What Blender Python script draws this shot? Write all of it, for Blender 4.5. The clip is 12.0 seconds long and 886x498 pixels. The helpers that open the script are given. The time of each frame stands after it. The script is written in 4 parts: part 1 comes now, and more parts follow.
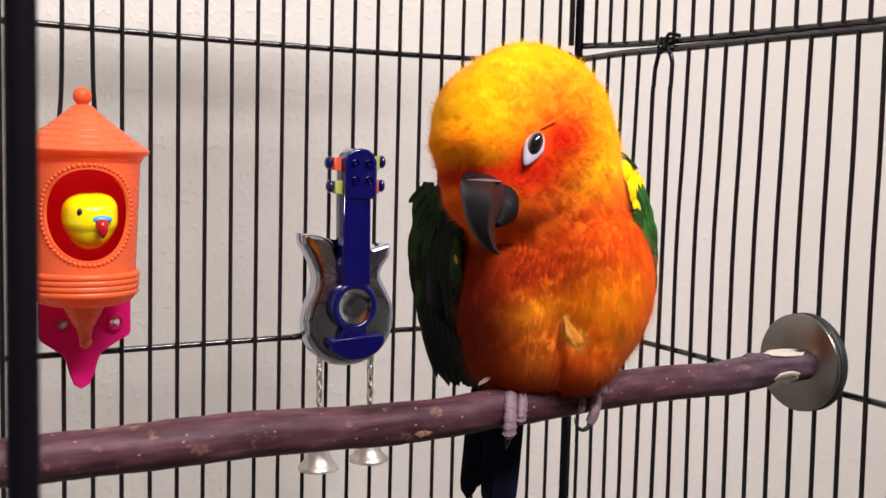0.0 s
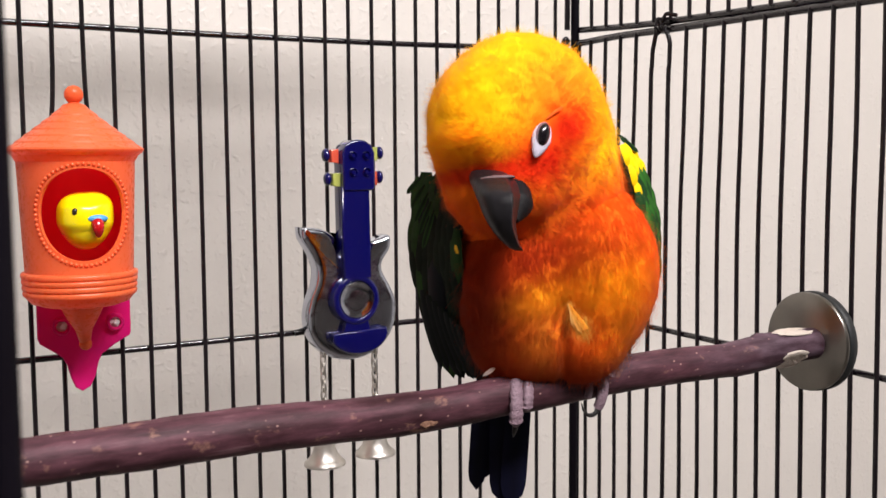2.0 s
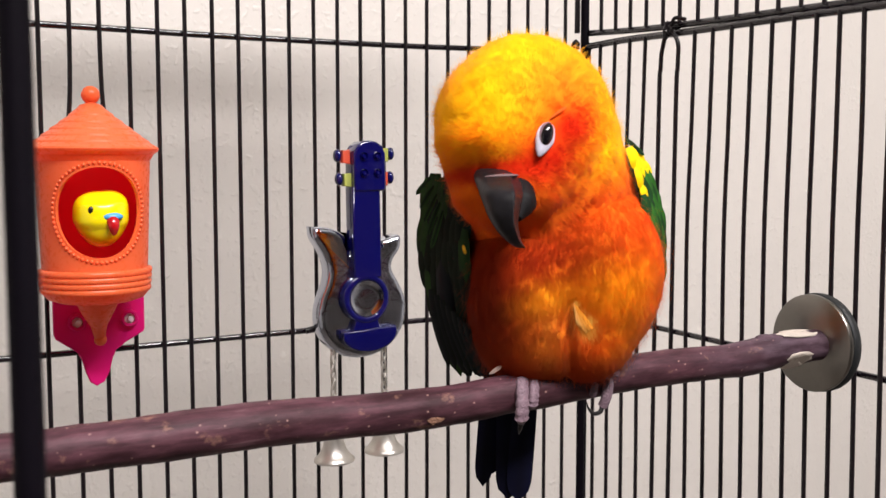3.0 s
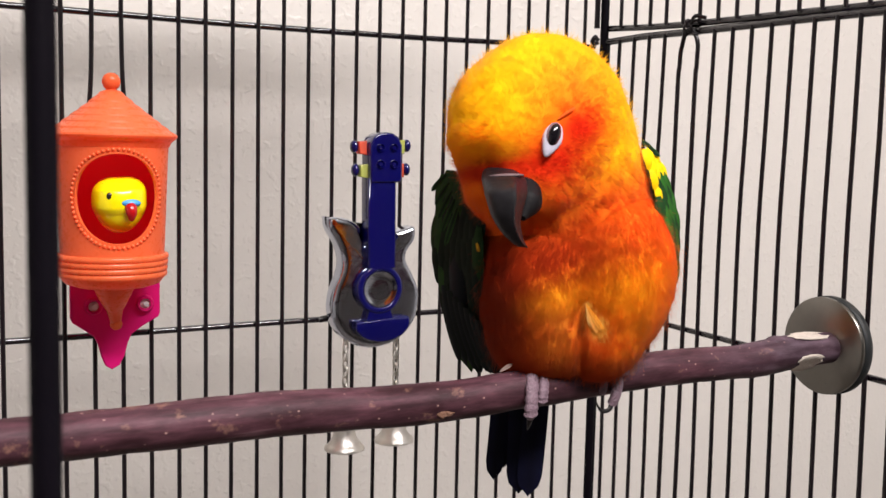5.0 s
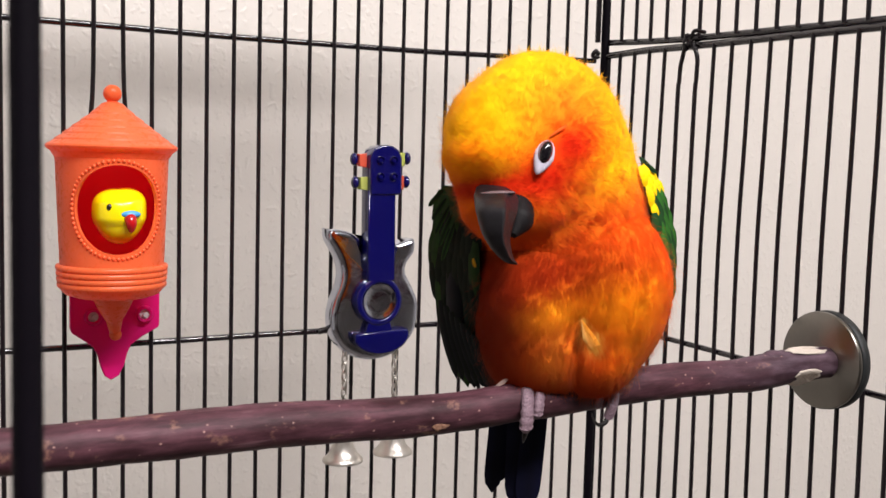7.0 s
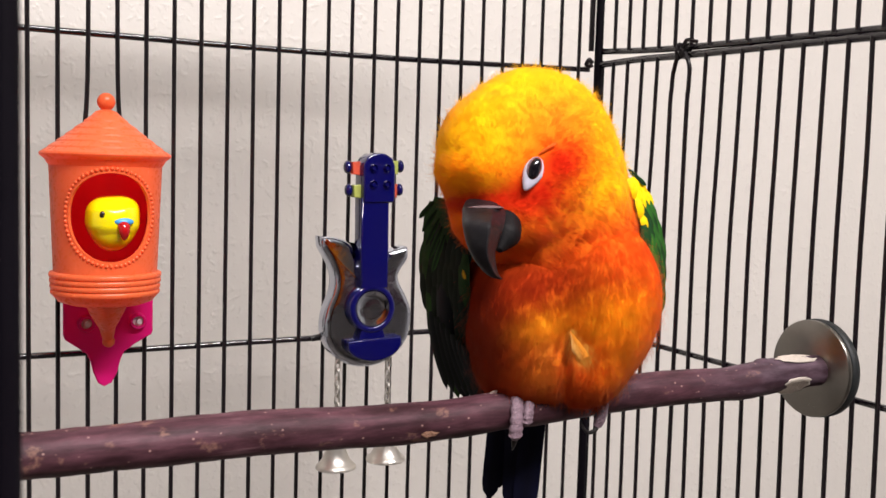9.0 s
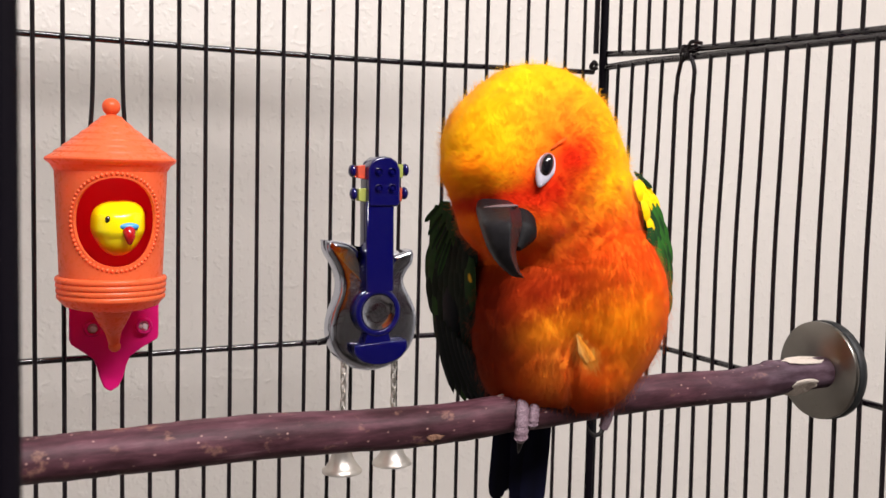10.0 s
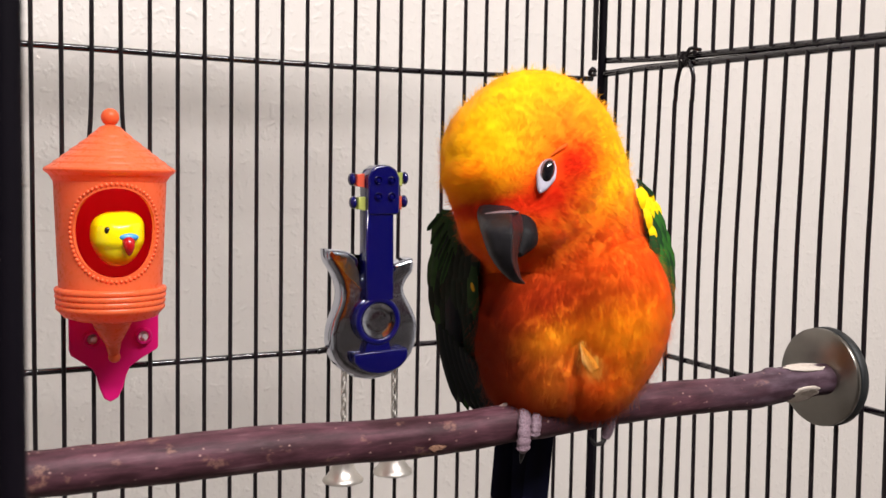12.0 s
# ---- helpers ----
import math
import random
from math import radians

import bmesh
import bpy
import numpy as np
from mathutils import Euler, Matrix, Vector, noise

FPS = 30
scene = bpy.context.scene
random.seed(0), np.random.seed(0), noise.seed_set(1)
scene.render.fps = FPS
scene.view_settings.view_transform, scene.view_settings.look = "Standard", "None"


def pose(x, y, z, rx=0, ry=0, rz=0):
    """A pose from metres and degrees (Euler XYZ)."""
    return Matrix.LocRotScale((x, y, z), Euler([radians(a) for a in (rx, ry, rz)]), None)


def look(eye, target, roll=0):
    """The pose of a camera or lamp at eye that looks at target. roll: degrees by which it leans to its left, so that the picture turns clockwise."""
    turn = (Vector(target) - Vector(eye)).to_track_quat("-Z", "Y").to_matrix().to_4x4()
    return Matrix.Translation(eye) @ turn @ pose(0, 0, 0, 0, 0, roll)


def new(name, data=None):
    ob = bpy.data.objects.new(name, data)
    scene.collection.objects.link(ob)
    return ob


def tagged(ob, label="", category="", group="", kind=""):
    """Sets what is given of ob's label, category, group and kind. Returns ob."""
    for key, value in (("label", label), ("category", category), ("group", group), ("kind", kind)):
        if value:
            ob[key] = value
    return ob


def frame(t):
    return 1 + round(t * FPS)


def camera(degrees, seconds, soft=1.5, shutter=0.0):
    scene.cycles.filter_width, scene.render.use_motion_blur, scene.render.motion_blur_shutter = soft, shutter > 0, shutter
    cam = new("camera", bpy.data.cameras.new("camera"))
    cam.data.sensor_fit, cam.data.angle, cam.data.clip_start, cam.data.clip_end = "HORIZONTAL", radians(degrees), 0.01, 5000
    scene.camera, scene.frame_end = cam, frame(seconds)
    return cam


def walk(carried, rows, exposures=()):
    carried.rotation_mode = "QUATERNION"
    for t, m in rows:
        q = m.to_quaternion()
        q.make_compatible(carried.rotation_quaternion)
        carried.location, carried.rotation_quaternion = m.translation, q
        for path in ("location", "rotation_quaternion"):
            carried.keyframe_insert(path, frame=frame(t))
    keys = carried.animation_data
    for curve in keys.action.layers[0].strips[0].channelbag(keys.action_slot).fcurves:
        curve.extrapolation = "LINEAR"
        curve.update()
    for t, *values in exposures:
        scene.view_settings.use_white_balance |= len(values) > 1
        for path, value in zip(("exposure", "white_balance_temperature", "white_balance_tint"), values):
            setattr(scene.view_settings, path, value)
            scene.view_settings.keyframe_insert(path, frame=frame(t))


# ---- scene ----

H = 1.30  # height of the cage's upper rail above the floor


def rail_view(x, y, z, yaw, pitch, roll):
    """Camera pose from a place and a heading in degrees."""
    a, b = radians(yaw), radians(pitch)
    eye = Vector((x, y, z + H))
    way = Vector((-math.sin(a) * math.cos(b), math.cos(a) * math.cos(b), math.sin(b)))
    return look(eye, eye + way, roll)


cam = camera(47.0, 12.0)
PATH = [
    (0.0, -0.3609, -0.4704, -0.0578, -30.36, -4.63, 1.48),
    (0.5, -0.3607, -0.4682, -0.0589, -31.12, -4.65, 1.22),
    (1.0, -0.3598, -0.4693, -0.0594, -30.59, -4.76, 0.63),
    (1.5, -0.3589, -0.4696, -0.0596, -30.26, -4.91, 0.07),
    (2.0, -0.3573, -0.4667, -0.0611, -30.16, -4.87, -0.36),
    (2.5, -0.3587, -0.4709, -0.0592, -29.77, -4.88, -0.46),
    (3.0, -0.3593, -0.4729, -0.0608, -29.48, -4.84, -0.01),
    (3.2, -0.3606, -0.4711, -0.0602, -29.11, -5.50, 0.29),
    (4.8, -0.3600, -0.4745, -0.0579, -28.81, -5.73, 1.30),
    (5.0, -0.3599, -0.4748, -0.0578, -28.64, -5.58, 1.31),
    (5.5, -0.3574, -0.4771, -0.0580, -28.35, -5.04, 1.49),
    (6.0, -0.3572, -0.4771, -0.0578, -28.27, -5.07, 1.52),
    (6.5, -0.3570, -0.4780, -0.0574, -28.21, -4.92, 1.53),
    (7.0, -0.3575, -0.4776, -0.0572, -28.27, -4.93, 1.58),
    (9.0, -0.3554, -0.4809, -0.0563, -28.27, -4.57, 1.69),
    (9.5, -0.3559, -0.4806, -0.0564, -28.25, -4.46, 1.67),
    (10.0, -0.3543, -0.4812, -0.0568, -27.84, -4.34, 1.37),
    (10.5, -0.3538, -0.4809, -0.0571, -27.66, -4.30, 1.22),
    (11.0, -0.3545, -0.4811, -0.0557, -27.76, -4.32, 1.28),
    (11.5, -0.3540, -0.4827, -0.0556, -27.85, -4.00, 1.33),
    (12.0, -0.3551, -0.4798, -0.0548, -27.99, -4.12, 1.07),
]
cam.data.dof.use_dof, cam.data.dof.focus_distance, cam.data.dof.aperture_fstop = True, 0.42, 34.0
walk(cam, [(t, rail_view(x, y, z, a, b, c)) for t, x, y, z, a, b, c in PATH], exposures=[(0.0, 0.01), (1.0, 0.07), (2.0, 0.06), (3.2, 0.05), (5.0, 0.02), (7.0, 0.02), (9.0, 0.03), (11.0, 0.05), (11.5, 0.09), (12.0, 0.05)])

# ---- light: one long, slightly warm ceiling lamp and the room's bounce ----
world = bpy.data.worlds.new("room_air")
scene.world = world
world.use_nodes = True
world.node_tree.nodes["Background"].inputs[0].default_value = (1.0, 0.93, 0.85, 1)
world.node_tree.nodes["Background"].inputs[1].default_value = 0.15

lamp = bpy.data.lights.new("ceiling_lamp", "AREA")
lamp.shape, lamp.size, lamp.size_y, lamp.energy, lamp.color = "ELLIPSE", 1.40, 0.20, 53.0, (1.0, 0.955, 0.96)
lamp_ob = new("ceiling_lamp", lamp)
lamp_ob.matrix_world = look((-0.06, -1.24, 2.40), (-0.08, -0.10, 1.2))


# ---- materials ----
def srgb(r, g, b):
    return tuple((v / 255 / 12.92) if v <= 10 else ((v / 255 + 0.055) / 1.055) ** 2.4 for v in (r, g, b))


def material(name, color, rough=0.5, metal=0.0, vary=0.12, scale=60.0, bump=0.0, bump_scale=300.0, coat=0.0, trans=0.0, sub=0.0, second=None, thin=0.0, spec=0.5):
    """A surface with two scales of colour variation and fine relief."""
    m = bpy.data.materials.new(name)
    m.use_nodes = True
    nt = m.node_tree
    p = nt.nodes["Principled BSDF"]
    p.inputs["Roughness"].default_value = rough
    p.inputs["Metallic"].default_value = metal
    p.inputs["Coat Weight"].default_value = coat
    p.inputs["Coat Roughness"].default_value = 0.08
    p.inputs["Transmission Weight"].default_value = trans
    p.inputs["Subsurface Weight"].default_value = sub
    p.inputs["Subsurface Radius"].default_value = (0.004, 0.002, 0.001)
    tc = nt.nodes.new("ShaderNodeTexCoord")
    n1 = nt.nodes.new("ShaderNodeTexNoise")
    n1.inputs["Scale"].default_value = scale
    n1.inputs["Detail"].default_value = 6
    nt.links.new(tc.outputs["Object"], n1.inputs["Vector"])
    mix = nt.nodes.new("ShaderNodeMix")
    mix.data_type = "RGBA"
    nt.links.new(n1.outputs["Fac"], mix.inputs["Factor"])
    a = [max(0, c * (1 - vary)) for c in color]
    b = second or [min(1, c * (1 + vary)) for c in color]
    mix.inputs["A"].default_value = (*a, 1)
    mix.inputs["B"].default_value = (*b, 1)
    nt.links.new(mix.outputs["Result"], p.inputs["Base Color"])
    n2 = nt.nodes.new("ShaderNodeTexNoise")
    n2.inputs["Scale"].default_value = bump_scale
    n2.inputs["Detail"].default_value = 3
    nt.links.new(tc.outputs["Object"], n2.inputs["Vector"])
    rr = nt.nodes.new("ShaderNodeMapRange")
    rr.inputs["To Min"].default_value = max(0.02, rough * 0.85)
    rr.inputs["To Max"].default_value = min(1, rough * 1.15)
    nt.links.new(n2.outputs["Fac"], rr.inputs["Value"])
    nt.links.new(rr.outputs["Result"], p.inputs["Roughness"])
    p.inputs["Specular IOR Level"].default_value = spec
    if thin:
        tr = nt.nodes.new("ShaderNodeBsdfTranslucent")
        nt.links.new(mix.outputs["Result"], tr.inputs["Color"])
        ms = nt.nodes.new("ShaderNodeMixShader")
        ms.inputs[0].default_value = thin
        nt.links.new(p.outputs[0], ms.inputs[1])
        nt.links.new(tr.outputs[0], ms.inputs[2])
        nt.links.new(ms.outputs[0], nt.nodes["Material Output"].inputs["Surface"])
    if bump:
        bp = nt.nodes.new("ShaderNodeBump")
        bp.inputs["Strength"].default_value = 1.0
        bp.inputs["Distance"].default_value = bump
        nt.links.new(n2.outputs["Fac"], bp.inputs["Height"])
        nt.links.new(bp.outputs["Normal"], p.inputs["Normal"])
    return m


def wall_paint():
    """Cream paint over orange-peel plaster: flattened splats over fine grain."""
    m = material("wall_paint", srgb(209, 203, 196), rough=0.5, vary=0.03, scale=3.0)
    nt = m.node_tree
    p = nt.nodes["Principled BSDF"]
    tc = nt.nodes.new("ShaderNodeTexCoord")
    big = nt.nodes.new("ShaderNodeTexNoise")
    big.inputs["Scale"].default_value = 190
    big.inputs["Detail"].default_value = 1.5
    fine = nt.nodes.new("ShaderNodeTexNoise")
    fine.inputs["Scale"].default_value = 420
    fine.inputs["Detail"].default_value = 2
    ramp = nt.nodes.new("ShaderNodeMapRange")
    ramp.interpolation_type = "SMOOTHSTEP"
    ramp.inputs["From Min"].default_value = 0.50
    ramp.inputs["From Max"].default_value = 0.72
    add = nt.nodes.new("ShaderNodeMath")
    add.operation = "MULTIPLY_ADD"
    add.inputs[1].default_value = 0.28
    bp = nt.nodes.new("ShaderNodeBump")
    bp.inputs["Strength"].default_value = 0.38
    bp.inputs["Distance"].default_value = 0.0008
    for n in (big, fine):
        nt.links.new(tc.outputs["Object"], n.inputs["Vector"])
    nt.links.new(big.outputs["Fac"], ramp.inputs["Value"])
    nt.links.new(fine.outputs["Fac"], add.inputs[0])
    nt.links.new(ramp.outputs["Result"], add.inputs[2])
    nt.links.new(add.outputs[0], bp.inputs["Height"])
    nt.links.new(bp.outputs["Normal"], p.inputs["Normal"])
    return m


def bark():
    """Smooth purple bark: mottling, fine lengthwise streaks, pale dots and scuffs, worn grey towards the washer."""
    m = material("bark", srgb(104, 66, 68), rough=0.55, spec=0.2)
    nt = m.node_tree
    p = nt.nodes["Principled BSDF"]
    tc = nt.nodes.new("ShaderNodeTexCoord")

    def noisy(scale, detail, stretch=1.0, rough=0.55):
        mp = nt.nodes.new("ShaderNodeMapping")
        mp.inputs["Scale"].default_value = (stretch, 1, 1)
        nt.links.new(tc.outputs["Object"], mp.inputs["Vector"])
        n = nt.nodes.new("ShaderNodeTexNoise")
        n.inputs["Scale"].default_value = scale
        n.inputs["Detail"].default_value = detail
        n.inputs["Roughness"].default_value = rough
        nt.links.new(mp.outputs["Vector"], n.inputs["Vector"])
        return n.outputs["Fac"]

    def spread(value, lo, hi, to=1.0, start=0.0):
        r = nt.nodes.new("ShaderNodeMapRange")
        r.inputs["From Min"].default_value = lo
        r.inputs["From Max"].default_value = hi
        r.inputs["To Min"].default_value = start
        r.inputs["To Max"].default_value = to
        nt.links.new(value, r.inputs["Value"])
        return r.outputs["Result"]

    def blend(factor, a, b):
        x = nt.nodes.new("ShaderNodeMix")
        x.data_type = "RGBA"
        nt.links.new(factor, x.inputs["Factor"])
        for sock, c in (("A", a), ("B", b)):
            if isinstance(c, tuple):
                x.inputs[sock].default_value = (*c, 1)
            else:
                nt.links.new(c, x.inputs[sock])
        return x.outputs["Result"]
    streak = noisy(420, 5, 0.14)
    base = blend(spread(noisy(120, 6, 0.32, 0.65), 0.34, 0.66), srgb(50, 26, 31), srgb(92, 58, 67))
    base = blend(spread(streak, 0.55, 0.30, 0.75), base, srgb(40, 20, 25))
    base = blend(spread(streak, 0.62, 0.80, 0.4), base, srgb(140, 106, 112))
    split = nt.nodes.new("ShaderNodeSeparateXYZ")
    nt.links.new(tc.outputs["Object"], split.inputs[0])
    base = blend(spread(split.outputs[0], -0.085, -0.035, 0.8), base, blend(spread(noisy(160, 4, 0.3), 0.40, 0.66), srgb(54, 38, 46), srgb(104, 86, 98)))
    # rubbed patches, thicker on the old end
    rub = nt.nodes.new("ShaderNodeMath")
    rub.operation = "MULTIPLY_ADD"
    rub.inputs[1].default_value = 1.0
    nt.links.new(noisy(130, 5, 0.7, 0.65), rub.inputs[0])
    nt.links.new(spread(split.outputs[0], -0.22, -0.30, 0.05), rub.inputs[2])
    base = blend(spread(rub.outputs[0], 0.622, 0.70, 0.45), base, srgb(156, 116, 98))
    # pale breathing pores
    mp = nt.nodes.new("ShaderNodeMapping")
    mp.inputs["Scale"].default_value = (0.8, 1, 1)
    nt.links.new(tc.outputs["Object"], mp.inputs["Vector"])
    vor = nt.nodes.new("ShaderNodeTexVoronoi")
    vor.inputs["Scale"].default_value = 270
    nt.links.new(mp.outputs["Vector"], vor.inputs["Vector"])
    base = blend(spread(vor.outputs["Distance"], 0.12, 0.05, 0.6), base, srgb(190, 152, 142))
    nt.links.new(base, p.inputs["Base Color"])
    bp = nt.nodes.new("ShaderNodeBump")
    bp.inputs["Distance"].default_value = 0.0005
    bp.inputs["Strength"].default_value = 0.5
    nt.links.new(streak, bp.inputs["Height"])
    nt.links.new(bp.outputs["Normal"], p.inputs["Normal"])
    return m


def plumage(name, gloss=0.0, through_light=0.35, streak=0.18):
    """Feather surface: the plumage colours with any painted-in shade, barb streaks, light through the vane, a little
    gloss.
    """
    m = bpy.data.materials.new(name)
    m.use_nodes = True
    nt = m.node_tree
    p = nt.nodes["Principled BSDF"]
    p.inputs["Roughness"].default_value = 0.55
    p.inputs["Specular IOR Level"].default_value = gloss
    p.inputs["Sheen Weight"].default_value = 0.12 if through_light > 0.2 else 0.0
    at = nt.nodes.new("ShaderNodeAttribute")
    at.attribute_name = "plumage"
    geo = nt.nodes.new("ShaderNodeNewGeometry")
    tc = nt.nodes.new("ShaderNodeTexCoord")
    nz = nt.nodes.new("ShaderNodeTexNoise")
    nz.inputs["Scale"].default_value = 260
    nz.inputs["Detail"].default_value = 4
    nt.links.new(tc.outputs["Object"], nz.inputs["Vector"])
    add = nt.nodes.new("ShaderNodeMath")
    add.operation = "ADD"
    nt.links.new(geo.outputs["Random Per Island"], add.inputs[0])
    nt.links.new(nz.outputs["Fac"], add.inputs[1])
    mr = nt.nodes.new("ShaderNodeMapRange")
    mr.inputs["From Max"].default_value = 2.0
    mr.inputs["To Min"].default_value = 1 - streak
    mr.inputs["To Max"].default_value = 1 + streak
    nt.links.new(add.outputs[0], mr.inputs["Value"])
    vm = nt.nodes.new("ShaderNodeVectorMath")
    vm.operation = "SCALE"
    nt.links.new(at.outputs["Color"], vm.inputs[0])
    nt.links.new(mr.outputs["Result"], vm.inputs["Scale"])
    nt.links.new(vm.outputs["Vector"], p.inputs["Base Color"])
    tr = nt.nodes.new("ShaderNodeBsdfTranslucent")
    nt.links.new(vm.outputs["Vector"], tr.inputs["Color"])
    mix = nt.nodes.new("ShaderNodeMixShader")
    mix.inputs[0].default_value = through_light
    nt.links.new(p.outputs[0], mix.inputs[1])
    nt.links.new(tr.outputs[0], mix.inputs[2])
    nt.links.new(mix.outputs[0], nt.nodes["Material Output"].inputs["Surface"])
    return m


WALL = wall_paint()
CEIL = material("ceiling_paint", srgb(225, 220, 212), rough=0.8, vary=0.03, bump=0.001, bump_scale=120)
ROOM = material("room_paint", srgb(202, 199, 196), rough=0.7, vary=0.05, scale=4, bump=0.0006, bump_scale=200)
CARPET = material("carpet", srgb(120, 112, 106), rough=0.95, vary=0.25, scale=40, bump=0.004, bump_scale=400)
IRON = material("black_powder_coat", (0.0075, 0.0045, 0.0062), rough=0.36, vary=0.4, scale=150, spec=0.28, coat=0.3)
RAIL = material("glossy_black_coat", (0.0075, 0.0045, 0.0075), rough=0.2, vary=0.4, scale=150, spec=0.5, coat=0.9)
POST = material("satin_black_coat", (0.003, 0.002, 0.004), rough=0.6, vary=0.3, scale=120, spec=0.08)
BARK = bark()
CUT = material("cut_wood", srgb(196, 184, 172), rough=0.7, vary=0.15, scale=500, bump=0.0003, bump_scale=900)
SCAR = material("knot_wood", srgb(118, 84, 66), rough=0.8, vary=0.5, scale=700, bump=0.0008, bump_scale=900)
STEEL = material("brushed_steel", (0.25, 0.235, 0.21), rough=0.30, metal=1.0, vary=0.06, scale=400)
RUBBER = material("black_rubber", (0.012, 0.014, 0.015), rough=0.55)
ORANGE = material("orange_plastic", srgb(255, 126, 74), rough=0.28, vary=0.04, scale=80, bump=0.00006, bump_scale=500, thin=0.45)
MAGENTA = material("magenta_plastic", srgb(236, 28, 132), rough=0.33, vary=0.05, scale=80, thin=0.38)
CRIMSON = material("crimson_plastic", srgb(236, 36, 110), rough=0.45, vary=0.05, thin=0.15)
YELLOW = material("yellow_paint", srgb(246, 222, 6), rough=0.22, vary=0.04, coat=0.3)
INK = material("black_paint", (0.02, 0.012, 0.008), rough=0.25)
SKY_BLUE = material("blue_paint", srgb(70, 150, 205), rough=0.3)
RED = material("red_paint", srgb(176, 16, 22), rough=0.2, coat=0.3)
CHROME = material("chrome", (0.58, 0.61, 0.70), rough=0.12, metal=1.0, vary=0.12, scale=160, bump=0.00012, bump_scale=200)
BLUE = material("blue_plastic", srgb(9, 8, 74), rough=0.12, vary=0.1, coat=0.4)
CLEAR_RED = material("clear_red_plastic", srgb(246, 110, 84), rough=0.12, trans=0.6)
CLEAR_YELLOW = material("clear_yellow_plastic", srgb(214, 222, 120), rough=0.12, trans=0.6)
CLEAR = material("clear_plastic", srgb(246, 236, 240), rough=0.12, trans=0.12, coat=0.5)
NICKEL = material("satin_nickel", (0.72, 0.69, 0.64), rough=0.38, metal=1.0, vary=0.1, scale=300, bump=0.00006, bump_scale=500)
BEAK = material("beak_horn", (0.006, 0.0055, 0.006), rough=0.36, vary=0.5, scale=220, bump=0.00015, bump_scale=400, second=(0.020, 0.018, 0.021), spec=0.2)
# darker copy of the beak horn, the face's shade put into its colour
BEAK_LOW = material("lower_beak_horn", (0.004, 0.0035, 0.004), rough=0.6, vary=0.5, scale=300, bump=0.0002, bump_scale=500, second=(0.012, 0.010, 0.011), spec=0.12)
CERE = material("cere_skin", srgb(104, 84, 86), rough=0.7, bump=0.0002, bump_scale=900)
EYE_SKIN = material("eye_skin", srgb(188, 184, 198), rough=0.5, vary=0.1, scale=700, bump=0.0001, bump_scale=1600)
PUPIL = material("eye_dark", (0.005, 0.004, 0.006), rough=0.05, coat=0.3)
IRIS = material("iris_grey", srgb(120, 104, 112), rough=0.1, coat=0.6)
LID = material("third_eyelid", srgb(176, 180, 200), rough=0.25, vary=0.06, coat=0.4)
FOOT = material("foot_skin", srgb(118, 96, 106), rough=0.6, vary=0.35, scale=900, bump=0.0007, bump_scale=1100)
CLAW = material("claw_horn", (0.012, 0.010, 0.010), rough=0.5, vary=0.4, spec=0.2)
FLUFF = plumage("soft_feathers", 0.01, 0.50, 0.04)
SKIN = plumage("down", 0.0, 0.0, 0.10)
VANE = plumage("stiff_feathers", 0.12, 0.10, 0.3)


# ---- mesh helpers ----
def mesh_of(name, verts, faces, mats, smooth=True, face_mats=None, sharp=50):
    me = bpy.data.meshes.new(name)
    me.from_pydata([tuple(v) for v in verts], [], [tuple(f) for f in faces])
    for m in mats if isinstance(mats, (list, tuple)) else [mats]:
        me.materials.append(m)
    if face_mats is not None:
        me.polygons.foreach_set("material_index", face_mats)
    me.polygons.foreach_set("use_smooth", [smooth] * len(me.polygons))
    me.update()
    if smooth and sharp:
        me.set_sharp_from_angle(angle=radians(sharp))
    return me


def thing(name, at, label, category, group="", kind="", rz=0.0):
    ob = new(name)
    ob.empty_display_size = 0.02
    ob.matrix_basis = pose(*at, 0, 0, rz)
    return tagged(ob, label, category, group, kind)


def part(name, data, parent, label="", at=None):
    ob = new(name, data)
    ob.parent = parent
    if at is not None:
        ob.matrix_basis = at
    if label:
        tagged(ob, label)
    return ob


def lathe(profile, n=40, axis="z", close=False):
    """Rings of (radius, height) turned about the axis."""
    v, f = [], []
    for r, h in profile:
        for k in range(n):
            a = 2 * math.pi * k / n
            x, y = r * math.cos(a), r * math.sin(a)
            v.append((x, y, h) if axis == "z" else ((h, x, y) if axis == "x" else (x, h, y)))
    for i in range(len(profile) - 1):
        for k in range(n):
            a, b = i * n + k, i * n + (k + 1) % n
            f.append((a, b, b + n, a + n))
    if close:
        f.append(tuple(range(n))[::-1])
        f.append(tuple((len(profile) - 1) * n + k for k in range(n)))
    return v, f


def tube(points, radii, n=8, caps=True, wobble=None):
    """A round bar swept along points; radii one number or one a point."""
    pts = [Vector(p) for p in points]
    rad = radii if isinstance(radii, (list, tuple)) else [radii] * len(pts)
    v, f = [], []
    ref = None
    for i, p in enumerate(pts):
        d = (pts[min(i + 1, len(pts) - 1)] - pts[max(i - 1, 0)]).normalized()
        if ref is None:
            ref = d.orthogonal().normalized()
        ref = (ref - d * ref.dot(d)).normalized()
        s = d.cross(ref)
        for k in range(n):
            a = 2 * math.pi * k / n
            w = wobble(i, a) if wobble else 1.0
            v.append(p + (ref * math.cos(a) + s * math.sin(a)) * rad[i] * w)
    for i in range(len(pts) - 1):
        for k in range(n):
            a, b = i * n + k, i * n + (k + 1) % n
            f.append((a, b, b + n, a + n))
    if caps:
        f.append(tuple(range(n))[::-1])
        f.append(tuple((len(pts) - 1) * n + k for k in range(n)))
    return v, f


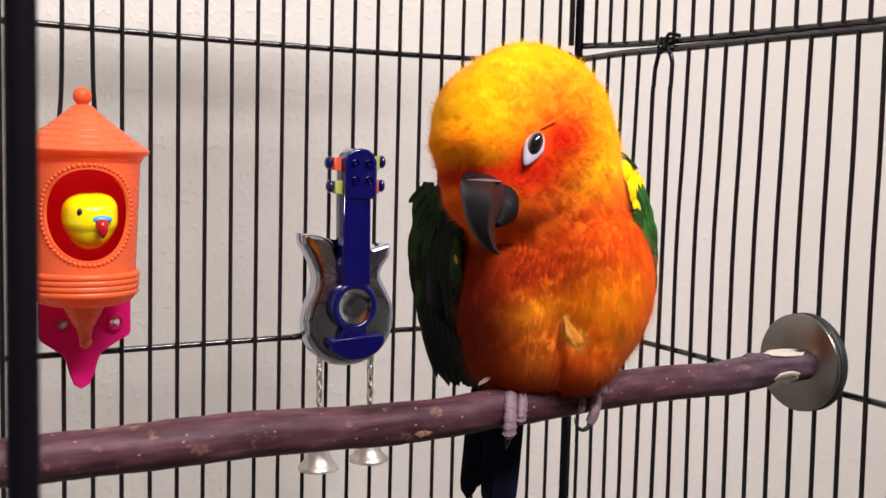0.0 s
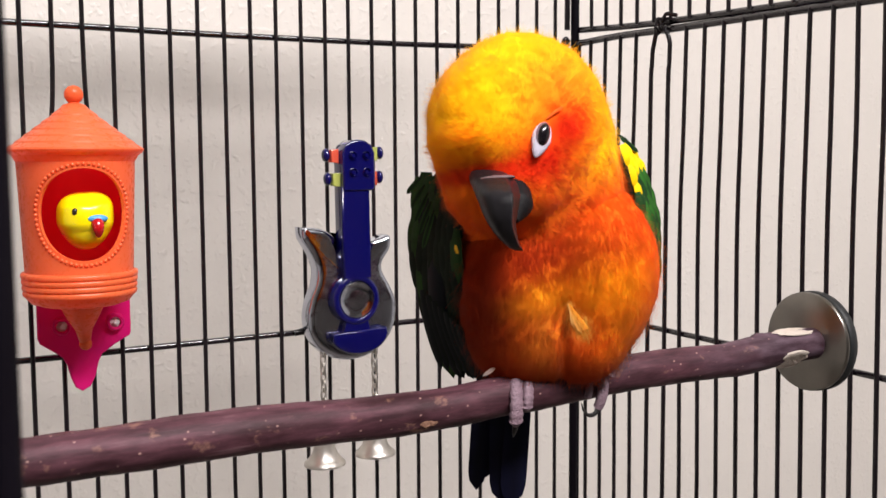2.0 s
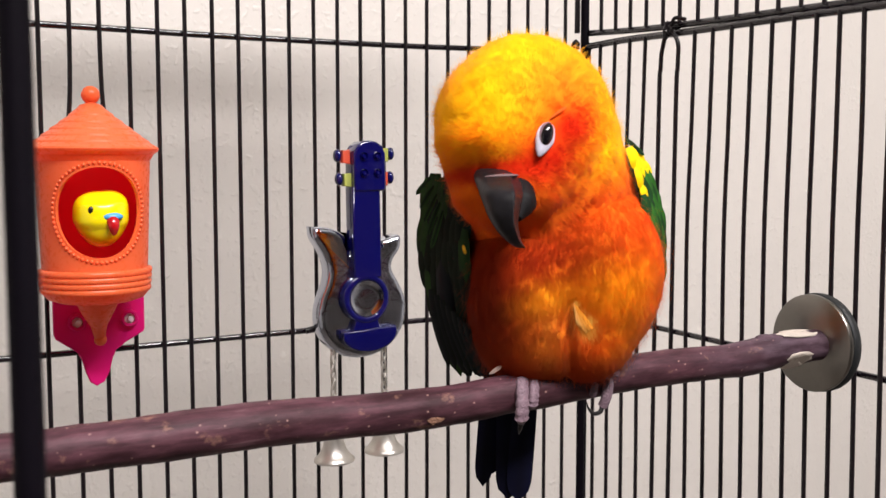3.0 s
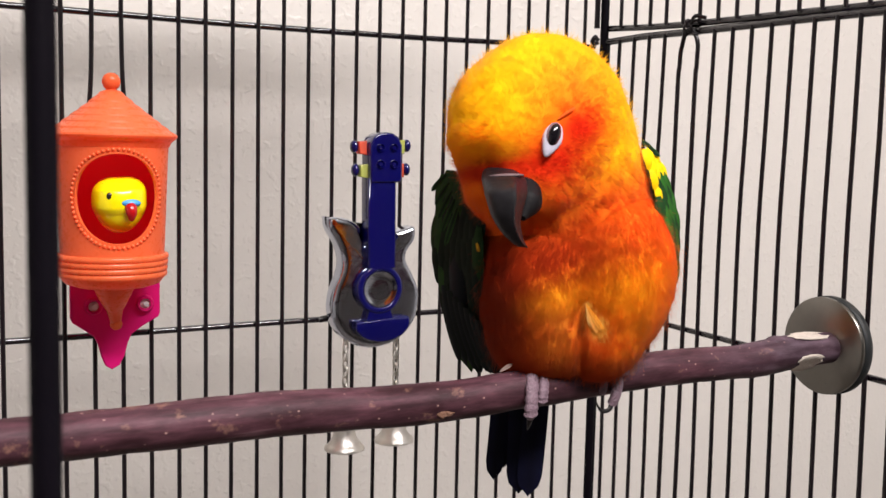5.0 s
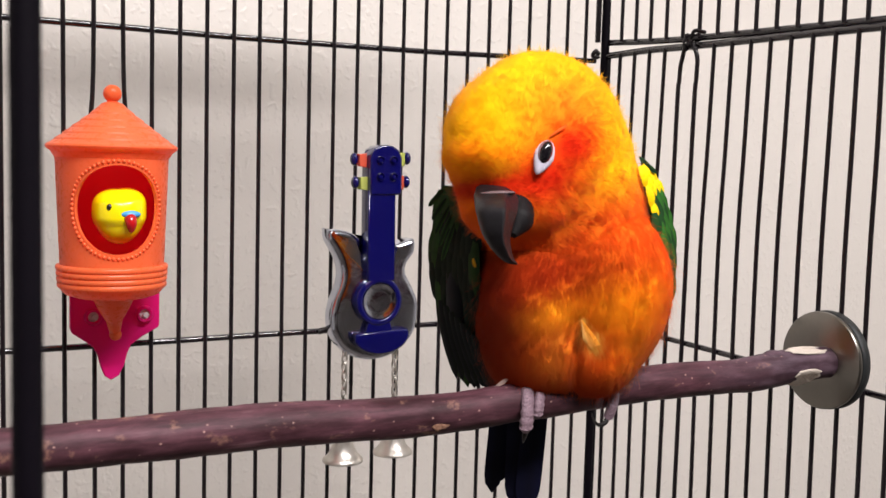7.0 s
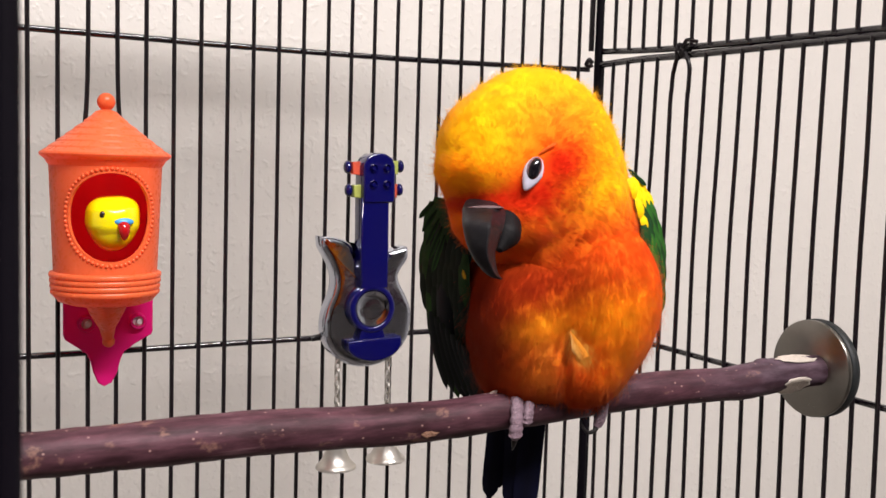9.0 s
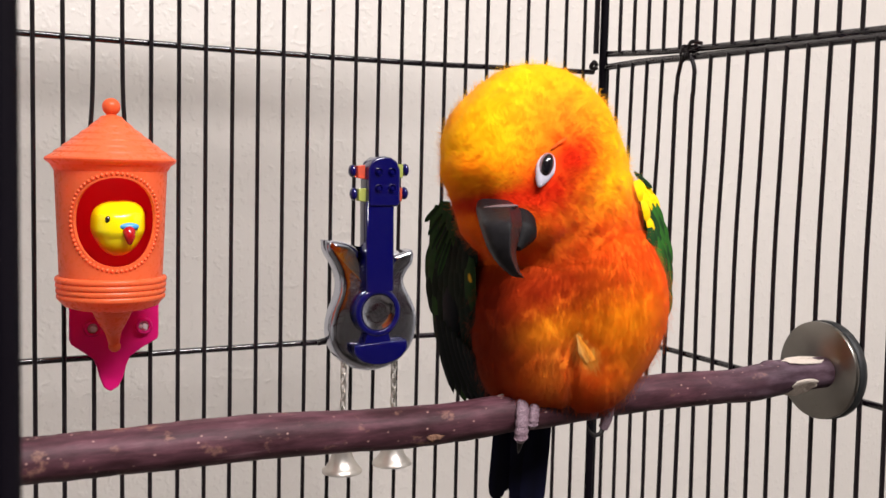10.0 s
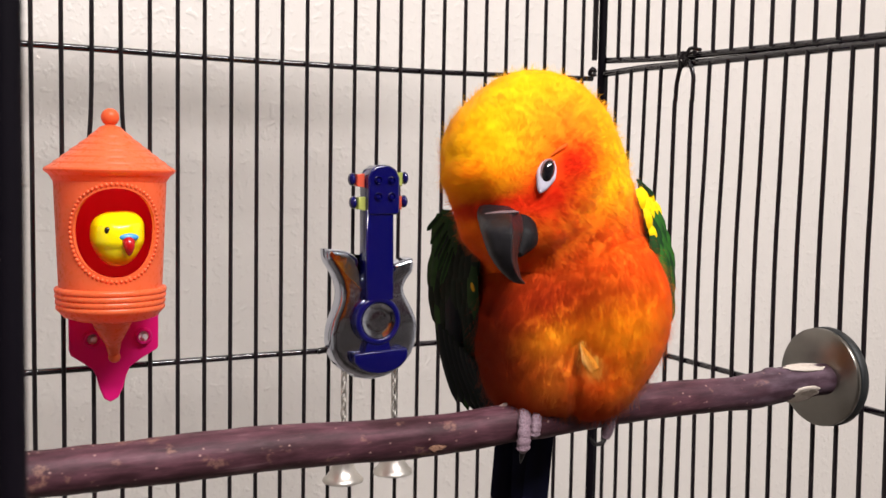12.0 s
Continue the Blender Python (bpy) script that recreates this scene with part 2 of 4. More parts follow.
def merge(*lists):
    v, f = [], []
    for lv, lf in lists:
        o = len(v)
        v += list(lv)
        f += [tuple(i + o for i in face) for face in lf]
    return v, f


def moved(vf, m):
    return [m @ Vector(p) for p in vf[0]], vf[1]


def ball(c, r, u=24, w=14):
    r = r if isinstance(r, (list, tuple)) else (r, r, r)
    v, f = lathe([(math.sin(math.pi * max(1e-3, min(i / w, 0.9999))), -math.cos(math.pi * i / w)) for i in range(w + 1)], u)
    return [(c[0] + x * r[0], c[1] + y * r[1], c[2] + z * r[2]) for x, y, z in v], f


def smooth_line(points, steps):
    """Catmull-Rom through the points."""
    p = [Vector(q) for q in points]
    p = [2 * p[0] - p[1]] + p + [2 * p[-1] - p[-2]]
    out = []
    for i in range(1, len(p) - 2):
        for s in range(steps):
            t = s / steps
            a, b, c, d = p[i - 1:i + 3]
            out.append(0.5 * (2 * b + (c - a) * t + (2 * a - 5 * b + 4 * c - d) * t * t + (3 * b - a - 3 * c + d) * t ** 3))
    return out + [p[-2]]


def slab(outline, y0, y1, bevel=0.0008, rim=3, dome=0.0):
    """A plate with the outline (x, z), from y0 (back) to y1 (front, nearer), with rounded edges."""
    n = len(outline)
    ctr = sum((Vector((x, z)) for x, z in outline), Vector((0, 0))) / n
    area = sum(outline[i][0] * outline[(i + 1) % n][1] - outline[(i + 1) % n][0] * outline[i][1] for i in range(n))
    sgn = 1 if area > 0 else -1
    norms = []
    for i in range(n):
        a, b = Vector(outline[i - 1]), Vector(outline[(i + 1) % n])
        t = (b - a).normalized()
        norms.append(Vector((-t.y, t.x)) * sgn)
    rings = []
    d = 1 if y1 > y0 else -1
    for k in range(rim + 1):
        a = math.pi / 2 * k / rim
        rings.append((bevel * (1 - math.sin(a)), y0 + d * bevel * (1 - math.cos(a))))
    for k in range(rim + 1):
        a = math.pi / 2 * k / rim
        rings.append((bevel * (1 - math.cos(a)), y1 - d * bevel * (1 - math.sin(a))))
    v, f = [], []
    for inset, y in rings:
        for i in range(n):
            q = Vector(outline[i]) + norms[i] * inset
            v.append((q.x, y, q.y))
    for r in range(len(rings) - 1):
        for i in range(n):
            a, b = r * n + i, r * n + (i + 1) % n
            f.append((a, b, b + n, a + n))
    f.append(tuple(range(n)))
    last = len(rings) - 1
    if dome:
        for s in (0.9, 0.75, 0.55, 0.3):
            for i in range(n):
                q = ctr + (Vector(outline[i]) + norms[i] * bevel - ctr) * s
                v.append((q.x, y1 + d * dome * (1 - s * s), q.y))
            last += 1
            for i in range(n):
                a, b = (last - 1) * n + i, (last - 1) * n + (i + 1) % n
                f.append((a, b, b + n, a + n))
    f.append(tuple(last * n + i for i in range(n))[::-1])
    return v, f


def fix_normals(me):
    bm = bmesh.new()
    bm.from_mesh(me)
    bmesh.ops.recalc_face_normals(bm, faces=bm.faces)
    bm.to_mesh(me)
    bm.free()
    return me


# ---- the room ----
def box_mesh(name, lo, hi, mat):
    x0, y0, z0 = lo
    x1, y1, z1 = hi
    v = [(x0, y0, z0), (x1, y0, z0), (x1, y1, z0), (x0, y1, z0), (x0, y0, z1), (x1, y0, z1), (x1, y1, z1), (x0, y1, z1)]
    f = [(0, 3, 2, 1), (4, 5, 6, 7), (0, 1, 5, 4), (1, 2, 6, 5), (2, 3, 7, 6), (3, 0, 4, 7)]
    return mesh_of(name, v, f, mat, smooth=False)


WALL_Y = 0.28


def build_room():
    specs = [
        ("wall_north", (-2.2, WALL_Y, 0.0), (1.4, WALL_Y + 0.12, 2.5), WALL, "cream painted wall with orange-peel plaster texture behind the cage", "wall"),
        ("wall_east", (1.4, -4.6, 0.0), (1.52, WALL_Y + 0.12, 2.5), ROOM, "off-white painted side wall of the room", "wall"),
        ("wall_west", (-2.32, -4.6, 0.0), (-2.2, WALL_Y + 0.12, 2.5), ROOM, "off-white painted side wall of the room", "wall"),
        ("wall_south", (-2.32, -4.72, 0.0), (1.52, -4.6, 2.5), ROOM, "off-white painted wall at the room's far end", "wall"),
        ("floor", (-2.32, -4.72, -0.1), (1.52, WALL_Y + 0.12, 0.0), CARPET, "beige carpet floor of the room", "floor"),
        ("ceiling", (-2.32, -4.72, 2.5), (1.52, WALL_Y + 0.12, 2.6), CEIL, "plain off-white ceiling of the room", "ceiling"),
    ]
    for name, lo, hi, mat, label, cat in specs:
        tagged(new(name, box_mesh(name, lo, hi, mat)), label, cat, kind="structure")


build_room()

# ---- the cage ----
STEP = 0.0127
WIRE_R, RAIL_R = 0.00105, 0.0015
CAGE_TOP, CAGE_BOTTOM = 0.213, -0.42


def bar(points, r, n=10):
    return tube(points, r, n)


def build_cage():
    cage = thing("bird_cage", (0, 0, 0), "black powder-coated wire bird cage with upright bars", "bird cage")
    rng = random.Random(4)
    # upright wires of the back panel: one mesh, one object each
    L0, L1 = H + CAGE_BOTTOM, H + CAGE_TOP
    mid = mesh_of("wire", *tube([(0, 0, L0 - H), (0, 0, -0.07), (0, 0, L1 - H)], WIRE_R, 8), IRON)
    for i in range(1, 41):
        if i in (21, 22):
            s = -1 if i == 22 else 1
            pts = [(0, 0, L0 - H), (0, 0, -0.12), (0.0014 * s, 0, -0.050), (0, 0, -0.002), (0, 0, L1 - H)]
            data = mesh_of("wire", *tube(smooth_line(pts, 6), WIRE_R, 8), IRON)
        else:
            data = mid
        part("wire", data, cage, at=pose(-i * STEP + rng.uniform(-2e-4, 2e-4), 0, H, 0, rng.uniform(-0.08, 0.08), 0))
    # upright wires of the side panel, in a lower and an upper tier
    up_rail = [(-0.001, 0.0126), (-0.036, 0.0103), (-0.066, 0.0089), (-0.104, 0.0079), (-0.141, 0.0070), (-0.190, 0.0058), (-0.345, 0.0030)]
    low_rail = [(-0.002, 0.0049), (-0.036, 0.0053), (-0.066, 0.0047), (-0.104, 0.0041), (-0.141, 0.0037), (-0.190, 0.0028), (-0.345, 0.0)]

    def height(rail_line, y):
        return float(np.interp(-y, [-p[0] for p in rail_line], [p[1] for p in rail_line]))
    top = mesh_of("wire", *tube([(0, 0, 0), (0, 0, L1 - H)], WIRE_R, 8), IRON)
    for j in range(1, 28):
        y = -j * STEP
        up_y = y - 0.0030 + rng.uniform(-3e-4, 3e-4)
        part("wire", top, cage, at=pose(0, up_y, H + height(up_rail, y)))
        if j == 5:
            pts = [(0, y, L0), (0, y - 0.001, H - 0.06), (-0.0002, y - 0.0022, H - 0.0118), (-0.0004, y - 0.0038, H - 0.0018), (-0.001, y - 0.0070, H + 0.0058)]
            part("wire", mesh_of("wire", *tube(smooth_line(pts, 6), WIRE_R * 1.1, 8), IRON), cage, "wire bent aside below the rail")
        elif j == 6:
            pts = [(0, y, L0), (0, y - 0.001, H - 0.06), (-0.0004, y - 0.0024, H - 0.0125), (-0.0006, y - 0.0026, H - 0.0015), (-0.001, y + 0.0008, H + 0.0056)]
            part("wire", mesh_of("wire", *tube(smooth_line(pts, 6), WIRE_R * 1.1, 8), IRON), cage, "wire bent aside below the rail")
        else:
            # the panel is pulled out of true by the bolted perch: each wire bows a little along it
            top_y = y + float(np.interp(j, (1, 2, 4, 7, 10, 13, 15), (-0.0030, -0.0029, -0.0025, -0.0012, -0.0003, 0.0006, 0.0020)))
            high_y = y + float(np.interp(j, (2, 7, 14), (-0.0018, 0.0, 0.0014)))
            mid_y = y + float(np.interp(j, (1, 4, 6), (0.0, 0.0010, 0.0017)))
            pts = [(0, y, L0), (0, y, H - 0.24), (0, y + 0.0003, H - 0.20), (0, mid_y, H - 0.10), (0, high_y, H - 0.045), (0, top_y, H + height(low_rail, y))]
            part("wire", mesh_of("wire", *tube(smooth_line(pts, 5), WIRE_R, 8), IRON), cage)

    def rail(points, label="", r=RAIL_R):
        part("rail", mesh_of("rail", *tube(smooth_line(points, 5), r, 16), RAIL), cage, label)

    by = 0.0024
    rail([(-0.60, by, H - 0.001), (-0.29, by, H - 0.001), (-0.22, by, H - 0.0013), (-0.127, by, H - 0.0007), (-0.076, by, H + 0.0003), (-0.004, by, H + 0.0022)])
    rail([(-0.60, by, H - 0.1470), (-0.292, by, H - 0.1458), (-0.166, by, H - 0.1449), (-0.003, by, H - 0.1447)])
    rail([(-0.60, by, H - 0.29), (0, by, H - 0.29)])
    rail([(-0.60, by, H + 0.15), (0, by, H + 0.15)])
    bx = 0.0022
    rail([(bx, y, H + z) for y, z in up_rail], "rail of the upper tier", 0.0018)
    rail([(bx - 0.001, y, H + z) for y, z in low_rail], "rail of the lower tier", 0.0019)
    rail([(bx, 0.0, H - 0.1470), (bx, -0.063, H - 0.1478), (bx, -0.114, H - 0.1485), (bx, -0.190, H - 0.1496), (bx, -0.345, H - 0.152)])
    rail([(bx, 0.0, H - 0.29), (bx, -0.345, H - 0.29)])
    # unseen wire roof over the cage's back, added to shade the wall: bars on a flat rim, with cross rails
    unseen_roof_wire = mesh_of("unseen_roof_wire", *tube([(-0.60, 0, 0), (-0.30, 0, 0), (0.001, 0, 0)], WIRE_R, 8), IRON)
    for i in range(2, 22):
        part("unseen_roof_wire", unseen_roof_wire, cage, at=pose(0, -i * STEP, L1))
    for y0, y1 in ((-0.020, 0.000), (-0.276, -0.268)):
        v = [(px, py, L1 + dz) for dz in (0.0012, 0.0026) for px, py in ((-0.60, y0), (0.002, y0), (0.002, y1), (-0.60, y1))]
        part("unseen_roof_rim", mesh_of("unseen_roof_rim", v, [(3, 2, 1, 0), (4, 5, 6, 7), (0, 1, 5, 4), (1, 2, 6, 5), (2, 3, 7, 6), (3, 0, 4, 7)], IRON, smooth=False), cage, "flat black metal rim of the unseen cage roof")
    for x0 in (-0.15, -0.30, -0.45):
        rail([(x0, 0.0, L1 + 0.0024), (x0, -0.12, L1 + 0.0024), (x0, -0.274, L1 + 0.0024)])
    # corner rods of the two tiers, and the legs down to the floor
    part("post", mesh_of("post", *bar([(-0.0040, 0.0006, H + 0.0125), (-0.0040, 0.0006, L1)], 0.0016, 12), IRON), cage)
    part("post", mesh_of("post", *bar([(0.0002, -0.0008, 0.0), (0.0004, -0.0008, L1)], 0.0024, 12), POST), cage)
    part("post", mesh_of("post", *bar([(0.0026, 0.0012, 0.0), (0.0038, 0.0012, H + 0.0075)], 0.0021, 12), POST), cage)
    part("post", mesh_of("post", *bar([(-0.60, 0.001, 0.0), (-0.60, 0.001, L1)], 0.0022, 12), IRON), cage)
    part("post", mesh_of("post", *bar([(0.001, -0.345, 0.0), (0.001, -0.345, L1)], 0.0022, 12), IRON), cage)
    part("door_post", mesh_of("door_post", *bar([(-0.3437, -0.3450, 0.0), (-0.3437, -0.3450, L1)], 0.00188, 16), POST), cage, "thick upright rod of the cage door")
    # loops that clip the panels together at the corner, and the twist of wire on the side rail
    loop = [(-0.0062 + 0.0018 * math.cos(a), -0.0012 + 0.0008 * math.sin(2 * a), H + 0.0056 + 0.0018 * math.sin(a)) for a in np.linspace(0, 5.6, 14)]
    part("clip", mesh_of("clip", *tube(loop, 0.0013, 8), IRON), cage, "wire loop that joins two panels")
    twist = []
    for k in range(46):
        a = k / 45 * 5.5 * math.pi
        r = 0.0034 + 0.0006 * math.sin(k * 1.7)
        twist.append((-0.0005 + r * math.sin(a), -0.0690 - 0.009 * k / 45 + 0.0012 * math.sin(k * 0.9), H + 0.0066 + r * math.cos(a)))
    part("wire_tie", mesh_of("wire_tie", *tube(twist, 0.0008, 6), IRON), cage, "twisted wire tie round the rails")
    tail = smooth_line([(-0.003, -0.0760, H + 0.0080), (-0.004, -0.0800, H + 0.0112), (-0.002, -0.0855, H + 0.0100)], 6)
    part("wire_tie", mesh_of("wire_tie", *tube(tail, 0.0010, 6), IRON), cage)
    return cage


build_cage()


# ---- the perch ----
def build_perch():
    P = thing("perch", (0, -0.175, H - 0.1384), "natural branch perch with purple-brown bark bolted to the cage", "perch")
    ax = [(-0.004, -0.0018, 0.0), (-0.022, -0.0012, -0.0002), (-0.035, -0.0008, -0.0006), (-0.050, 0, -0.0022), (-0.062, 0, -0.0024), (-0.102, 0, -0.0018), (-0.150, 0, -0.0036), (-0.200, 0, -0.0053), (-0.2525, 0, -0.0034), (-0.29, 0, -0.0036), (-0.3182, 0, -0.0033), (-0.345, 0, -0.0030), (-0.400, 0, -0.0030)]
    rad = [0.0066, 0.0068, 0.0072, 0.0074, 0.0068, 0.0069, 0.0069, 0.0069, 0.0073, 0.0071, 0.0068, 0.0068, 0.0066]
    pts = smooth_line(ax, 12)
    n = len(pts)
    rr = [float(np.interp(i / 12, range(len(rad)), rad)) for i in range(n)]

    def wob(i, a):
        p = pts[i]
        return 1 + 0.055 * noise.noise(Vector((p.x * 55, math.cos(a) * 0.8, math.sin(a) * 0.8))) + 0.03 * noise.noise(Vector((p.x * 260, math.cos(a) * 1.6, math.sin(a) * 1.6)))
    part("branch", mesh_of("branch", *tube(pts, rr, 40, True, wob), BARK), P)
    # whittled flats beside the washer
    for m, s in ((pose(-0.0262, -0.0062, -0.0042, 128, 0, -4), (0.0082, 0.0050, 0.0012)), (pose(-0.0205, -0.0028, 0.0061, 12, 3, 0), (0.0125, 0.0038, 0.0011))):
        v, f = ball((0, 0, 0), s, 28, 14)
        v = [(px * (1 + 0.12 * math.sin(9 * math.atan2(py / s[1], px / s[0]) + s[0] * 900)) + 0.35 * py, py, max(-0.0008, min(0.0007, pz)) + 0.0001 * math.sin(px * 5200)) for px, py, pz in v]
        part("cut_flat", mesh_of("cut_flat", *moved((v, f), m), CUT), P, "bare pale wood where the bark was cut")
    v, f = ball((0, 0, 0), (0.0060, 0.0042, 0.0026), 24, 14)
    part("nub", mesh_of("nub", *moved((v, f), pose(-0.0375, -0.0010, 0.0042, 10, 4, 0)), BARK), P)
    v, f = ball((0, 0, 0), (0.0042, 0.0026, 0.0006), 18, 10)
    v = [Vector(p) * (1 + 0.25 * noise.noise(Vector(p) * 700)) for p in v]
    part("knot", mesh_of("knot", *moved((v, f), pose(-0.1975, -0.0060, -0.0066, 80, 0, 0)), SCAR), P, "rough tan branch scar")
    v, f = ball((0, 0, 0), (0.0036, 0.0030, 0.0011), 18, 10)
    part("knot", mesh_of("knot", *moved((v, f), pose(-0.3420, -0.0056, 0.0008, 55, 0, 0)), CUT), P, "pale cut twig stub")
    # steel washer with a rubber ring against the bars
    prof = [(0.0, -0.0085), (0.0205, -0.0085), (0.0210, -0.0080), (0.0210, -0.0066), (0.0205, -0.0061), (0.0, -0.0061)]
    part("washer", mesh_of("washer", *moved(lathe(prof, 64, "x"), pose(0, 0.0018, 0.0002)), STEEL), P, "large steel washer")
    prof = [(0.0, -0.0060), (0.0205, -0.0060), (0.0213, -0.0052), (0.0213, -0.0022), (0.0207, -0.0016), (0.0, -0.0016)]
    part("rubber_ring", mesh_of("rubber_ring", *moved(lathe(prof, 64, "x"), pose(0, 0.0018, 0.0002)), RUBBER), P, "black rubber disc against the wires")
    return P


build_perch()


# ---- the orange bird-house toy ----
def build_bird_house():
    T = thing("bird_house_toy", (-0.2762, -0.027, H - 0.12), "orange plastic bird-house toy with a magenta backplate hung on the bars", "bird toy", rz=-4)
    z = lambda v: v + 0.12 + float(np.interp(-v, [0.034, 0.084, 0.116, 0.129, 0.157], [0.0014, 0.0008, 0.0003, -0.0015, -0.0024]))
    # roof: steps of a low cone, with the eave
    prof = [(0.0026, z(-0.0375)), (0.0045, z(-0.0382)), (0.0058, z(-0.0400)), (0.0088, z(-0.0422)), (0.0092, z(-0.0433)), (0.0127, z(-0.0452)), (0.0131, z(-0.0463)), (0.0164, z(-0.0480)), (0.0168, z(-0.0491)), (0.0198, z(-0.0506)), (0.0202, z(-0.0517)), (0.0232, z(-0.0531)), (0.0236, z(-0.0542)), (0.0266, z(-0.0554)), (0.0271, z(-0.0562)), (0.0266, z(-0.0571)), (0.0248, z(-0.0584)), (0.0237, z(-0.0602)), (0.0232, z(-0.0610)), (0.020, z(-0.0608))]
    for i in range(2, 13):
        r, h = prof[i]
        prof[i] = (r, 0.55 * h + 0.45 * float(np.interp(r, (0.0045, 0.0271), (z(-0.0382), z(-0.0558)))))
    part("roof", mesh_of("roof", *lathe(prof, 64), ORANGE, sharp=20), T, "stepped conical roof")
    part("finial", mesh_of("finial", *merge(ball((0, 0, z(-0.0340)), 0.0038), lathe([(0.0020, z(-0.036)), (0.0024, z(-0.039))], 20)), ORANGE), T)

    # tube with an oval doorway: the wall is laid out round the opening
    hz, ha, hb = 0.12 - 0.0809, radians(47), 0.0184
    z0, z1 = z(-0.1055), z(-0.0605)

    def wall_r(zz):
        return 0.0214 + (0.0232 - 0.0214) * (zz - z0) / (z1 - z0)
    nA, nR = 96, 8
    half = radians(88)
    angles = [2 * math.pi * k / nA for k in range(nA)]
    for ux, uz in ((1, z1 - hz), (-1, z1 - hz), (-1, z0 - hz), (1, z0 - hz)):
        corner = math.atan2(uz / hb, ux * half / ha) % (2 * math.pi)
        angles[min(range(nA), key=lambda k: abs(angles[k] - corner))] = corner
    v, f = [], []
    for thick in (0.0, -0.0014):
        base = len(v)
        for r in range(nR + 1):
            for k in range(nA):
                ca, sa = math.cos(angles[k]), math.sin(angles[k])
                up = (z1 - hz) / hb if sa > 0 else (hz - z0) / hb
                t_out = min(half / ha / max(abs(ca), 1e-6), up / max(abs(sa), 1e-6))
                ox, oz = ca * t_out * ha, sa * t_out * hb
                ix, iz = ca * ha, sa * hb
                s = r / nR
                th, zz = ix + (ox - ix) * s, hz + iz + (oz - iz) * s
                rad = wall_r(zz) + thick
                v.append((rad * math.sin(th), -rad * math.cos(th), zz))
        for r in range(nR):
            for k in range(nA):
                a, b = base + r * nA + k, base + r * nA + (k + 1) % nA
                f.append((a, b, b + nA, a + nA))
    o = (nR + 1) * nA
    for k in range(nA):
        f.append((k, (k + 1) % nA, o + (k + 1) % nA, o + k))
    # rear half of the tube
    nb = 24
    base = len(v)
    for i in range(13):
        zz = z0 + (z1 - z0) * i / 12
        for k in range(nb + 1):
            th = half + (2 * math.pi - 2 * half) * k / nb
            v.append((wall_r(zz) * math.sin(th), -wall_r(zz) * math.cos(th), zz))
    for i in range(12):
        for k in range(nb):
            a = base + i * (nb + 1) + k
            f.append((a, a + 1, a + nb + 2, a + nb + 1))
    part("tube", fix_normals(mesh_of("tube", v, f, ORANGE)), T)
    # beads round the doorway
    beads = []
    for k in range(64):
        a = 2 * math.pi * k / 64
        th, zz = math.cos(a) * (ha + 0.075), hz + math.sin(a) * (hb + 0.0018)
        r = wall_r(zz)
        beads.append(ball((r * math.sin(th), -r * math.cos(th), zz), 0.00085, 8, 6))
    part("bead_trim", mesh_of("bead_trim", *merge(*beads), ORANGE), T, "ring of small beads round the oval doorway")
    # lining
    v, f = [], []
    for i in range(9):
        zz = z0 + 0.001 + (z1 - z0 - 0.002) * i / 8
        for k in range(33):
            th = radians(62) + (2 * math.pi - 2 * radians(62)) * k / 32
            v.append((0.0196 * math.sin(th), -0.0196 * math.cos(th), zz))
    for i in range(8):
        for k in range(32):
            a = i * 33 + k
            f.append((a, a + 33, a + 34, a + 1))
    part("lining", mesh_of("lining", v, f, CRIMSON), T, "crimson inside of the house")
    # ribbed base
    prof = [(0.0205, z(-0.1050))]
    for q in range(4):
        c = z(-0.1066 - q * 0.0024)
        rr = 0.0226 - 0.0002 * q
        for a in (80, 40, 0, -40, -80):
            prof.append((rr + 0.0006 * math.cos(radians(a)), c + 0.00115 * math.sin(radians(a))))
    prof += [(0.0212, z(-0.1158)), (0.0195, z(-0.1176)), (0.0150, z(-0.1190)), (0.0, z(-0.1194))]
    part("base", mesh_of("base", *lathe(prof, 64), ORANGE), T, "ribbed orange base")
    # tongue with a round knob below the base
    sp = smooth_line([(0, -0.004, z(-0.1150)), (0.0004, -0.0005, z(-0.1215)), (0.0012, 0.0045, z(-0.1285)), (0.0020, 0.0085, z(-0.1350))], 5)
    rr = [float(np.interp(i, [0, 5, 10, 15], [0.0105, 0.0074, 0.0036, 0.0022])) for i in range(16)]
    part("tongue", mesh_of("tongue", *merge(tube(sp, rr, 20), ball((0.0021, 0.0080, z(-0.1355)), 0.0027)), ORANGE), T)
    # backplate with two bolt holes
    out = [(-0.0160, -0.1030), (-0.0160, -0.1340), (-0.0152, -0.1362), (-0.0090, -0.1405), (-0.0060, -0.1428), (-0.0044, -0.1460), (-0.0030, -0.1515), (-0.0012, -0.1558), (0.0016, -0.1576), (0.0050, -0.1558), (0.0072, -0.1515), (0.0086, -0.1460), (0.0102, -0.1424), (0.0150, -0.1390), (0.0222, -0.1350), (0.0228, -0.1335), (0.0228, -0.1030)]
    out = [(x, zz) for x, zz in [(a, z(b)) for a, b in out]]
    part("backplate", fix_normals(mesh_of("backplate", *slab(out, 0.0225, 0.0195, 0.0007), MAGENTA)), T, "magenta plastic backplate")
